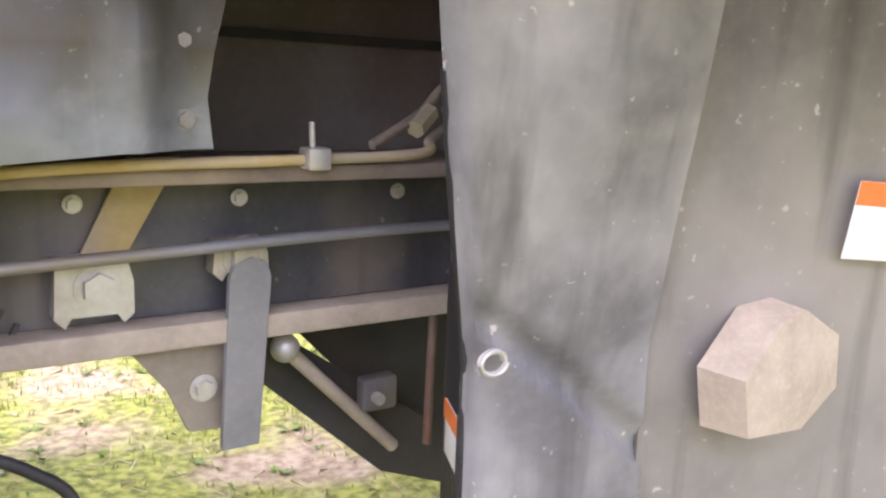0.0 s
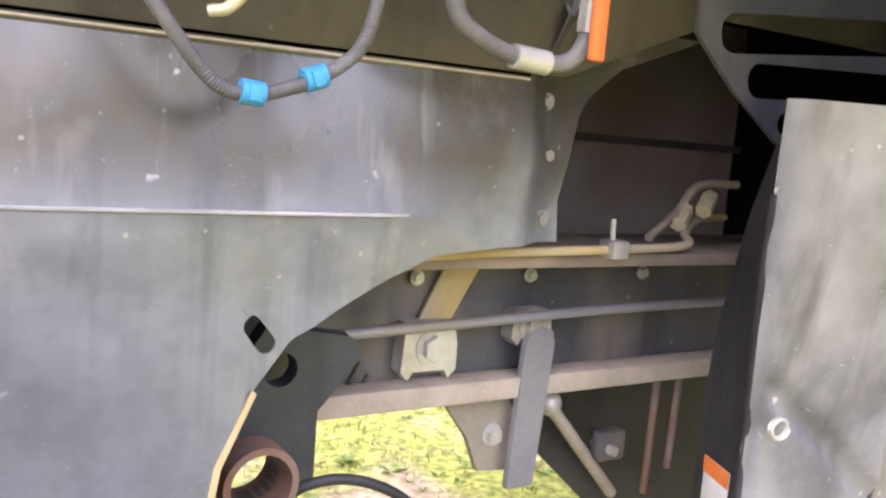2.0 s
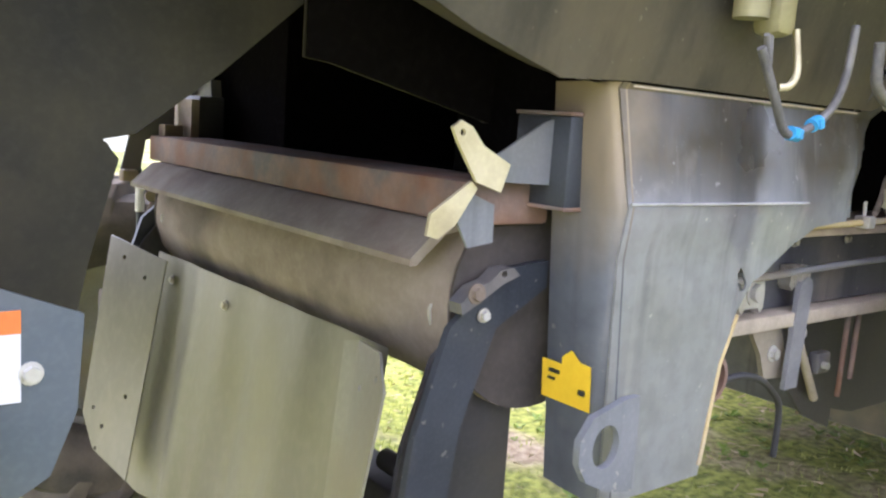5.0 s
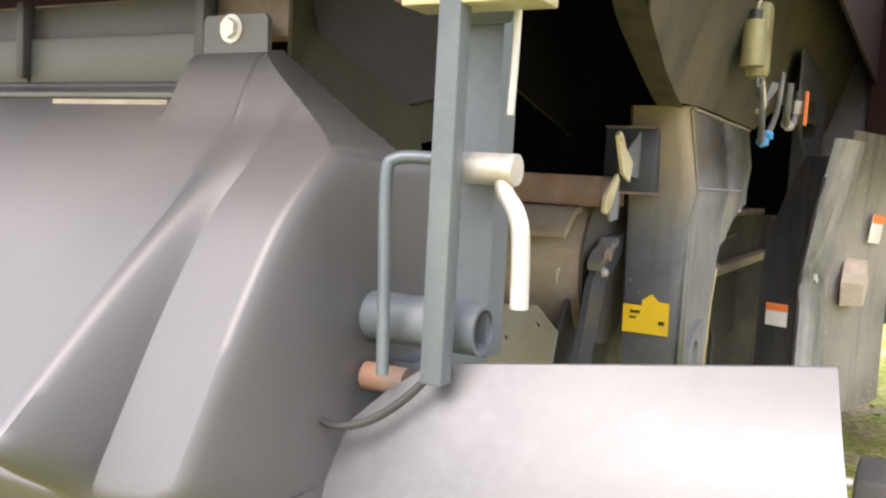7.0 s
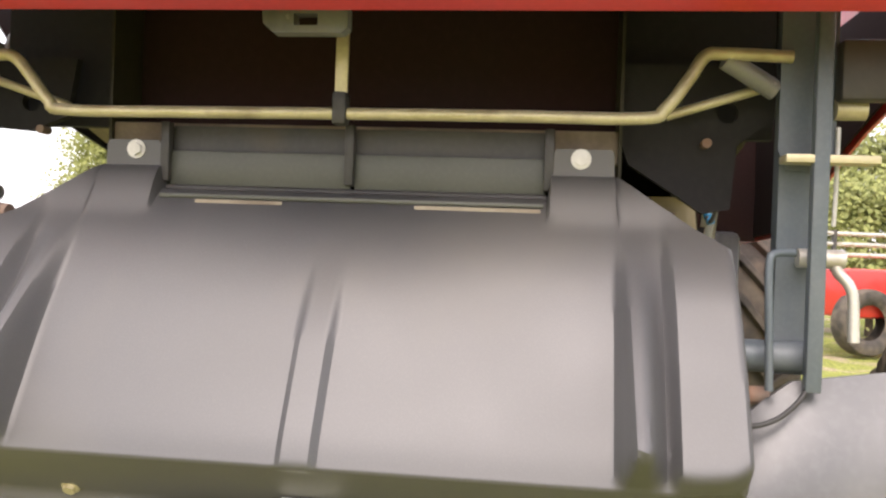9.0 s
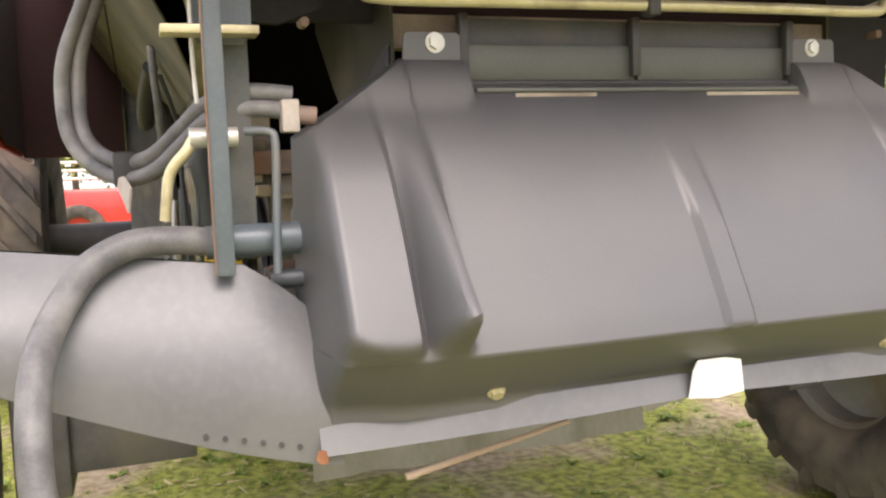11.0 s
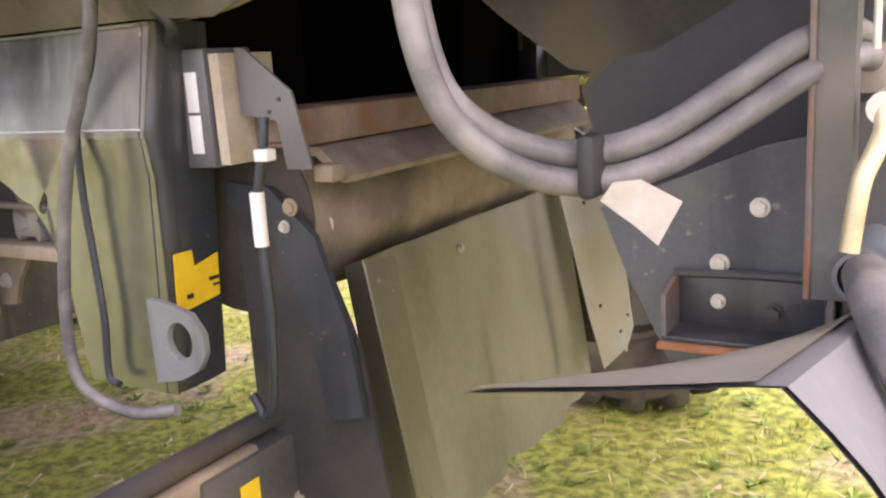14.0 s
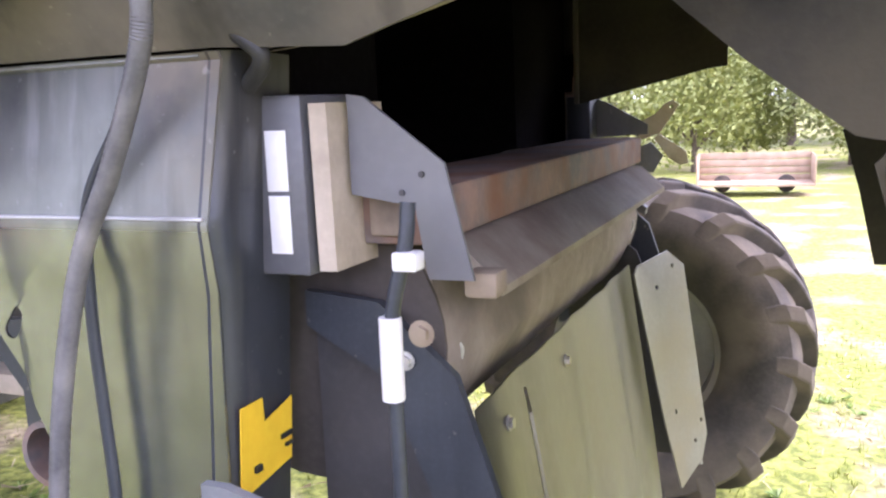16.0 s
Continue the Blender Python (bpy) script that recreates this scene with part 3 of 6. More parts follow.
    part("edge_flange", bm, UPPER_GRIME if s < 0 else ANGLE_DUST, combine, "dusty flange under the dark sheet", smooth=True)


for s in (-1, 1):
    side_panel(s)


def chassis(s):
    """The frame rail seen through the arch."""
    bm = bmesh.new()
    box(bm, 0.22, 2.3, s * 0.56, s * 0.60, 1.12, 1.30)
    part("frame_rail", bm, RAIL, combine, "dark grey frame rail")
    bm = bmesh.new()
    box(bm, 0.22, 2.3, s * 0.55, s * 0.645, 1.085, 1.118, 0.004)
    part("rail_flange", bm, DUST_BEIGE, combine, "lower rail flange covered in beige dust")
    bm = bmesh.new()
    box(bm, 0.42, 2.3, s * 0.50, s * 0.72, 1.302, 1.322, 0.003)
    part("rail_shelf", bm, STRAW_DUST, combine, "brown dusty ledge over the rail")
    part("brass_pipe", tube([(0.42, s * 0.735, 1.318), (0.6, s * 0.735, 1.327), (0.84, s * 0.73, 1.33), (1.0, s * 0.72, 1.335), (1.03, s * 0.69, 1.35), (1.09, s * 0.66, 1.37), (1.2, s * 0.62, 1.37)], 0.007), YELLOW_DUST, combine, "hydraulic pipe under yellow dust")
    part("hydraulic_pipe", tube([(0.93, s * 0.71, 1.345), (1.02, s * 0.68, 1.385), (1.08, s * 0.66, 1.425), (1.2, s * 0.64, 1.43)], 0.007), STRAW_DUST, combine)
    for x in (1.0, 1.055):
        part("pipe_fitting", rod(bmesh.new(), (x, s * 0.70, 1.365 + (x - 1.0) * 0.4), (x + 0.035, s * 0.68, 1.388 + (x - 1.0) * 0.4), 0.014, 6), YELLOW_ZINC, combine)
    bm = box_bm(0.825, 0.855, s * 0.715, s * 0.75, 1.318, 1.345)
    rod(bm, (0.838, s * 0.73, 1.34), (0.836, s * 0.73, 1.375), 0.004, 8)
    part("pipe_clip", bm, ZINC, combine)
    part("control_rod", tube([(0.28, s * 0.665, 1.203), (0.6, s * 0.665, 1.213), (0.9, s * 0.66, 1.222), (1.3, s * 0.65, 1.225)], 0.008), LINK_STEEL, combine, "thin grey control rod")
    for x, z in ((0.585, 1.27), (0.79, 1.27), (1.03, 1.27)):
        part("bolt", hexbolt((x, s * 0.605, z), (0, s, 0), 0.008), ZINC, combine)
    # clamp brackets and hanging link
    for x0, z0, w, h in ((0.555, 1.125, 0.092, 0.085), (0.745, 1.165, 0.075, 0.055)):
        out = [(x0, z0 + 0.012), (x0 + 0.012, z0), (x0 + 0.02, z0 + 0.012), (x0 + w - 0.02, z0 + 0.012), (x0 + w - 0.012, z0), (x0 + w, z0 + 0.012), (x0 + w, z0 + h * 0.6), (x0 + w - 0.008, z0 + h), (x0 + 0.004, z0 + h)]
        b = part("clamp_bracket", plate(out, lambda u, v, w: (u, s * (0.632 - w), v), 0.03), ZINC, combine, "pale galvanised clamp bracket")
        part("nut", hexbolt((x0 + w * 0.55, s * 0.632, z0 + h * 0.55), (0, s, 0), 0.02, 0.012), ZINC, b)
    link = [(0.750, 0.94), (0.800, 0.94), (0.818, 1.17), (0.812, 1.19), (0.792, 1.198), (0.77, 1.19), (0.762, 1.17)]
    part("hanging_link", plate(link, lambda u, v, w: (u, s * (0.648 - w), v), 0.012), LINK_STEEL, combine, "grey flat steel link")
    strip = [(0.578, 1.185), (0.632, 1.185), (0.712, 1.325), (0.648, 1.325)]
    part("cross_strap", plate(strip, lambda u, v, w: (u, s * (0.612 - w), v), 0.006), YELLOW_DUST, combine, "slanted strap with yellow dust")
    bm = rod(bmesh.new(), (0.86, s * 0.60, 1.05), (1.06, s * 0.56, 0.85), 0.011)
    part("tension_rod", bm, DUST_BEIGE, combine)
    bm = bmesh.new()
    bmesh.ops.create_uvsphere(bm, u_segments=14, v_segments=10, radius=0.021, matrix=Matrix.Translation((0.855, s * 0.605, 1.055)))
    part("ball_joint", bm, ZINC, combine, smooth=True)
    blade = [(0.74, 1.08), (0.84, 1.08), (1.2, 0.83), (1.2, 0.74), (1.05, 0.80)]
    part("guard_plate", plate(blade, lambda u, v, w: (u, s * (0.54 - w), v), 0.006), BLACK, combine)
    low = [(0.88, 1.085), (2.4, 1.085), (2.4, 0.72), (1.4, 0.74), (1.15, 0.80), (1.0, 0.96)]
    part("guard_plate", plate(low, lambda u, v, w: (u, s * (0.50 - w), v), 0.006), BLACK, combine)
    # pivot arm with a bushing
    arm = [(0.235, 0.99), (0.33, 0.985), (0.40, 1.02), (0.40, 1.12), (0.46, 1.19), (0.44, 1.215), (0.33, 1.235), (0.27, 1.15)]
    a = part("pivot_arm", plate(arm, lambda u, v, w: (u, s * (0.70 - w), v), 0.03, [oval(0.348, 1.178, 0.022, 0.022), oval(0.315, 1.052, 0.038, 0.038, 20)]), DARK_PAINT, combine, "dark cast pivot arm with a hole")
    part("bushing", plate(oval(0.315, 1.052, 0.047, 0.047, 24), lambda u, v, w: (u, s * (0.745 - w), v), 0.09, [oval(0.315, 1.052, 0.038, 0.038, 24)]), RUSTY_GREY, a, "open rusty bushing")
    # bracket behind the link, hanging rods, dust on the edge of the arch
    out = [(0.64, 1.084), (0.76, 1.084), (0.80, 1.0), (0.795, 0.955), (0.715, 0.962), (0.69, 1.02)]
    lb = part("link_bracket", plate(out, lambda u, v, w: (u, s * (0.615 - w), v), 0.012), ANGLE_DUST, combine, "dusty bracket behind the hanging link")
    part("nut", hexbolt((0.735, s * 0.616, 1.02), (0, s, 0), 0.013, 0.012), ZINC, lb)
    for x, z0, z1 in ((1.10, 0.86, 1.08), (1.155, 0.90, 1.085)):
        part("hanging_rod", rod(bmesh.new(), (x, s * 0.60, z0), (x + 0.004, s * 0.60, z1), 0.007, 10), RUSTY_GREY, combine)
    part("rod_clevis", box_bm(0.985, 1.045, s * 0.57, s * 0.60, 0.93, 0.985, bevel=0.008), RAIL, combine)
    part("clevis_pin", rod(bmesh.new(), (1.005, s * 0.56, 0.955), (1.005, s * 0.615, 0.955), 0.009, 10), ZINC, combine)
    for x, z in ((0.49, 1.17), (0.505, 1.15), (0.52, 1.13)):
        part("rail_scrape", rod(bmesh.new(), (x, s * 0.6005, z), (x - 0.03, s * 0.6005, z - 0.06), 0.004, 6), BLACK, combine)
    edge = [(0.2175, 0.93), (0.2455, 1.105), (0.281, 1.186), (0.276, 1.19), (0.238, 1.108), (0.209, 0.93)]
    if s < 0:
        part("dusty_edge", plate(edge, lambda u, v, w: (u, s * (0.8035 - w), v), 0.003), YELLOW_DUST, combine, "yellow dust along the arch edge")
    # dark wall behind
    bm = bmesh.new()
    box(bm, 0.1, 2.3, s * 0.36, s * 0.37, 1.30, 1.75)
    # The far wall's deep shade is put into its near-black colour.
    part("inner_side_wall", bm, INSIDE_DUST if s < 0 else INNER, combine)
    bm = bmesh.new()
    box(bm, 0.55, 2.3, s * 0.37, s * 0.39, 1.485, 1.50)
    part("inner_ledge", bm, BLACK, combine)


for s in (-1, 1):
    chassis(s)


def mudguard(s):
    """Guard sheet with a pressed slanting groove, its narrow return, a taller outer sheet and the slotted bracket above."""
    def skin(us, zs, place, thick=0.005):
        bm = bmesh.new()
        for t in (0.0, thick):
            rows = [[bm.verts.new(place(u, z, t)) for u in us] for z in zs]
            for a, b in zip(rows, rows[1:]):
                for i in range(len(us) - 1):
                    bm.faces.new((a[i], a[i + 1], b[i + 1], b[i]))
        return bm

    def face(u, z, t):
        k = max(0.0, (z - 1.12) / 0.432)
        x0, y0 = 0.935 - 0.10 * k, 0.945 + 0.075 * k
        far = abs(z - (1.166 - 0.6 * (u - 0.04))) / 0.017
        groove = 0.014 * max(0.0, min(1.0, 1.7 - far)) * min(1.0, u / 0.03)
        swell = 0.012 * math.sin(min(1.0, u / 0.34) * math.pi) + 0.006 * noise.noise(Vector((u * 7, z * 6, 4)))
        edge = 0.018 * max(0.0, 1 - u / 0.02) ** 2
        return (x0 + u * (1.168 - x0) / 0.345, s * (y0 + 0.12 * u + swell - groove - edge - t), z + 0.02 * u)

    us = [0.0, 0.006, 0.013, 0.02] + [0.02 + 0.325 * k / 26 for k in range(1, 27)]
    zs = [0.62 + 0.932 * k / 80 for k in range(81)]
    g = part("mudguard", skin(us, zs, face), STAINED, combine, "scuffed grey mudguard sheet with a pressed groove", smooth=True)

    def outer(u, z, t):
        k = max(0.0, (z - 1.12) / 0.432)
        return (1.166 + u, s * (0.983 + 0.04 * k + 0.30 * u - t), z)
    part("outer_guard", skin([0.0, 0.02, 0.15, 0.25, 0.4, 0.55], [0.62, 0.9, 1.12, 1.3, 1.5, 1.56, 1.6], outer), DULL_GUARD, combine, "taller dull grey guard sheet beside the groove", smooth=True)
    bm = bmesh.new()
    a, b = [], []
    for z in (0.62, 0.8, 1.0, 1.08, 1.12, 1.18, 1.25, 1.4, 1.50):
        k = max(0.0, (z - 1.12) / 0.432)
        a.append(bm.verts.new((0.943 - 0.095 * k, s * (0.928 + 0.065 * k), z)))
        b.append(bm.verts.new((0.995 - 0.02 * k - 0.05 * k * k, s * (0.80 + 0.03 * k + 0.11 * k * k), z)))
    for i in range(len(a) - 1):
        bm.faces.new((a[i], a[i + 1], b[i + 1], b[i]))
    bmesh.ops.solidify(bm, geom=bm.faces[:], thickness=0.005)
    part("mudguard_return", bm, GUARD_BLUE, combine, "narrow black return of the mudguard", smooth=True)
    part("rubber_seal", tube([(0.94, s * 0.925, 0.64), (0.94, s * 0.925, 1.0), (0.94, s * 0.925, 1.12), (0.90, s * 0.95, 1.3), (0.868, s * 0.975, 1.44)], 0.008, 10), BLACK_HOSE, combine)
    lb = part("safety_label", box_bm(0.0, 0.0015, -0.037, 0.037, -0.036, 0.036, bevel=0.0005), WHITE, g, "white label with an orange head")
    lb.matrix_basis = pose(0.966, s * 0.862, 0.998, 0, 0, s * 22)
    top = part("label_head", box_bm(-0.0015, 0.0, -0.037, 0.037, 0.012, 0.036, bevel=0), ORANGE, g)
    top.matrix_basis = lb.matrix_basis
    if s < 0:
        lb2 = part("safety_label", box_bm(-0.055, 0.055, -0.0015, 0.0, -0.05, 0.05, bevel=0.0005), WHITE, g, "white label with an orange head")
        lb2.matrix_basis = pose(1.45, -1.103, 1.275, 6, 4, -17)
        t2 = part("label_head", box_bm(-0.055, 0.055, -0.003, -0.0015, 0.02, 0.05, bevel=0), ORANGE, g)
        t2.matrix_basis = lb2.matrix_basis
        # dented rusty box on the guard
        bm = bmesh.new()
        pts = [(-0.10, -0.10), (-0.12, 0.0), (-0.04, 0.085), (0.02, 0.10), (0.12, 0.045), (0.13, -0.05), (0.04, -0.11)]
        front = [bm.verts.new((u, -0.06, v)) for u, v in pts]
        back = [bm.verts.new((u * 1.08, 0.03, v * 1.08)) for u, v in pts]
        mid = bm.verts.new((0.01, -0.075, -0.01))
        for i in range(len(pts)):
            j = (i + 1) % len(pts)
            bm.faces.new((front[i], front[j], back[j], back[i]))
            bm.faces.new((front[i], front[j], mid))
        c = part("dented_cover", bm, DUST_BEIGE, g, "dented dusty cover with a rusty underside")
        c.matrix_basis = pose(1.312, -1.045, 1.098) @ Matrix.Scale(0.74, 4)
    spring = [(0.945 + 0.017 * math.cos(a), s * (0.965 + 0.004 * a / 6.28), 1.127 + 0.013 * math.sin(a)) for a in (k * 0.5 for k in range(26))]
    part("wire_coil", tube(spring, 0.0028, 6, 2), ZINC, combine, "small wire coil")
    # slotted plate over the guard
    out = [(0.78, 1.625), (0.86, 1.56), (0.955, 1.50), (1.02, 1.495), (1.5, 1.50), (1.5, 1.80), (0.78, 1.80)]
    holes = [slot(1.02, 1.65, 0.40, 0.05, 0.10), slot(1.08, 1.588, 0.40, 0.045, 0.05), slot(1.02, 1.528, 0.14, 0.03, 0)]
    part("slotted_bracket", plate(out, lambda u, v, w: (u, s * (0.90 - w), v), 0.006, holes), DARK_PAINT, combine, "dark bracket plate with oblong slots")


mudguard(-1)


def far_guard():
    """Flat dark guard on the other side, with a bright pipe along its rounded edge."""
    out = [(0.76, 1.50), (0.765, 1.0), (0.80, 0.86), (0.86, 0.79), (0.95, 0.76), (2.2, 0.70), (2.2, 1.62), (0.86, 1.60)]
    part("guard_panel", plate(out, lambda u, v, w: (u, 0.85 - w, v), 0.01), GUARD_BLUE, combine, "flat dark blue-grey guard panel")
    part("edge_pipe", tube([(0.745, 0.845, 1.35), (0.74, 0.845, 1.1), (0.745, 0.845, 0.95), (0.78, 0.845, 0.83), (0.85, 0.845, 0.765), (0.95, 0.845, 0.735), (1.6, 0.845, 0.70)], 0.011, 12), PLATE, combine, "bright pipe along the guard edge")
    part("guard_bracket", box_bm(0.62, 0.72, 0.78, 0.82, 1.10, 1.30, bevel=0.01), BLACK, combine)
    part("spring_link", tube([(0.60, 0.84, 1.26), (0.59, 0.845, 1.18), (0.60, 0.84, 1.08), (0.63, 0.83, 1.0)], 0.012, 10), ZINC, combine)
    part("cable_loom", tube([(0.1, 0.9, 1.66), (0.3, 0.92, 1.58), (0.5, 0.92, 1.52), (0.66, 0.9, 1.56), (0.8, 0.88, 1.66)], 0.022, 12), BLACK_HOSE, combine, "black cable loom")


far_guard()


# -- rear cross members, sheet and drum pan --
def rear_frame():
    bm = box_bm(-0.225, -0.06, -0.66, 0.66, 1.335, 1.40, bevel=0.006)
    part("cross_beam", bm, RUSTY_GREY, combine, "rust-brown dusty cross beam")
    ang = [(-0.29, 1.27), (-0.29, 1.28), (-0.235, 1.33), (-0.19, 1.335), (-0.19, 1.322), (-0.225, 1.315), (-0.278, 1.27)]
    bm = bmesh.new()
    a = [bm.verts.new((x, -0.61, z)) for x, z in ang]
    b = [bm.verts.new((x, 0.61, z)) for x, z in ang]
    for i in range(len(ang)):
        j = (i + 1) % len(ang)
        bm.faces.new((a[i], a[j], b[j], b[i]))
    bm.faces.new(a)
    bm.faces.new(b[::-1])
    part("cross_angle", bm, ANGLE_DUST, combine, "dusty beige angle bar")
    # straw-caked drum
    bm = bmesh.new()
    rows = []
    for y in [-0.62 + 1.24 * k / 14 for k in range(15)]:
        rows.append([bm.verts.new((-0.035 + r * math.cos(a), y, 1.205 + r * math.sin(a))) for a, r in ((2 * math.pi * k / 36, 0.185 + 0.012 * noise.noise(Vector((y * 5, k * 0.7, 3)))) for k in range(36))])
    for a, b in zip(rows, rows[1:]):
        for k in range(36):
            bm.faces.new((a[k], a[(k + 1) % 36], b[(k + 1) % 36], b[k]))
    bm.faces.new(rows[0])
    bm.faces.new(rows[-1])
    drum = part("beater_drum", bm, DRUM_DUST, combine, "round beater drum caked with brown dust", smooth=True)
    # Discs added over the ends, so that they sit darker than the lit drum.
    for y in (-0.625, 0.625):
        part("drum_end", rod(bmesh.new(), (-0.035, y - 0.003, 1.205), (-0.035, y + 0.003, 1.205), 0.186, 36), DRUM_END_DARK, drum, "added disc that darkens the end of the drum for shade")
    for s, x1 in ((-1, 0.25), (1, 0.62)):
        part("inner_skirt", box_bm(-0.03, x1, s * 0.50, s * 0.506, 0.985, 1.34, bevel=0), BLACK, combine, "black skirt under the frame rail")
    # greenish guard sheet
    bm = bmesh.new()
    ys = [-0.48 + 1.04 * k / 44 for k in range(45)]
    for t in (0.0, 0.003):
        rows = []
        for z, x in ((1.105, -0.225), (1.0, -0.24), (0.85, -0.262), (0.7, -0.285), (0.5, -0.31)):
            rows.append([bm.verts.new((x + t + 0.016 * (math.sin(y * 16 + 1.2) + 0.6 * math.sin(y * 37)) * (1.25 - z) - 0.02 * max(0.0, abs(y) - 0.3), y, z)) for y in ys])
        for a, b in zip(rows, rows[1:]):
            for k in range(44):
                bm.faces.new((a[k], a[k + 1], b[k + 1], b[k]))
    part("guard_sheet", bm, SHEET, combine, "greenish galvanised hanging sheet", smooth=True)
    for y in (0.138, 0.45):
        part("sheet_bolt", hexbolt((-0.236, y, 1.05), (-1, 0, 0.1), 0.008, 0.006), ZINC, combine)
    for s in (-1, 1):
        # slanting flange beyond the bend
        if s > 0:
            strip = [(0.0, 1.10), (0.15, 1.13), (0.20, 1.14), (0.185, 0.68), (0.13, 0.60), (0.0, 0.55)]
        else:
            strip = [(-0.045, 1.10), (0.0, 1.112), (0.13, 1.128), (0.19, 1.085), (0.165, 0.66), (0.12, 0.60), (0.02, 0.57)]
        holes = [oval(u, v, 0.006, 0.006, 8) for u, v in ((0.14, 1.09), (0.06, 1.05), (0.15, 0.70), (0.11, 0.66), (0.12, 0.60), (0.05, 0.75))]
        # Light on the slanted near flange is put into a paler sheet colour.
        part("sheet_flange", plate(strip, lambda u, v, w: (-0.252 - 0.36 * max(0.0, u) - 0.03 * max(0.0, u + 0.2) - 0.17 * (1.1 - v) + 0.9 * w, s * (0.435 + 1.0 * u + 0.42 * w), v), 0.004, holes, [("u", 0.0)]), PALE_SHEET if s < 0 else SHEET, combine, "flange plate with small holes, paled for the light on its slant" if s < 0 else "greenish flange plate with small holes")
        hook = tube([(-0.2, s * 0.57, 1.14), (-0.22, s * 0.575, 1.19), (-0.20, s * 0.58, 1.205), (-0.16, s * 0.575, 1.19), (-0.15, s * 0.57, 1.13)], 0.003, 8)
        part("wire_hook", hook, ZINC, combine)
        # slanted arm from the post
        out = [(-0.05, 1.276), (-0.15, 1.266), (-0.245, 1.182), (-0.30, 1.016), (-0.32, 0.86), (-0.24, 0.84), (-0.212, 1.025), (-0.153, 1.174), (-0.05, 1.232)]
        a = part("support_arm", plate(out, lambda u, v, w: (u, s * (0.66 - w), v), 0.014), DARK_PAINT, combine, "dark blue-grey support arm")
        cast = [(-0.125, 1.258), (-0.138, 1.27), (-0.165, 1.268), (-0.185, 1.252), (-0.215, 1.244), (-0.24, 1.222), (-0.236, 1.205), (-0.205, 1.22), (-0.16, 1.246)]
        c = s < 0 and part("cast_clamp", plate(cast, lambda u, v, w: (u, s * (0.675 - w), v), 0.03, [oval(-0.158, 1.262, 0.006, 0.006, 8)]), RAIL, a, "dusty cast clamp on the arm")
        part("nut", hexbolt((-0.212, s * 0.675, 1.236), (0, s, 0), 0.011), STRAW_DUST, a)
        for q in ((-0.184, 1.198),):
            part("bolt", hexbolt((q[0], s * 0.662, q[1]), (0, s, 0), 0.008), ZINC, a)
        out = [(-0.05, 1.20), (-0.15, 1.18), (-0.225, 1.12), (-0.275, 0.98), (-0.32, 0.6), (-0.05, 0.6)]
        if s > 0:
            out = [(-0.05, 1.25), (-0.13, 1.24), (-0.19, 1.19), (-0.25, 1.12), (-0.305, 0.98), (-0.36, 0.6), (-0.05, 0.6)]
        part("inner_leg", plate(out, lambda u, v, w: (u, s * ((0.60 if s < 0 else 0.638) - w), v), 0.01), BLACK, combine)


rear_frame()


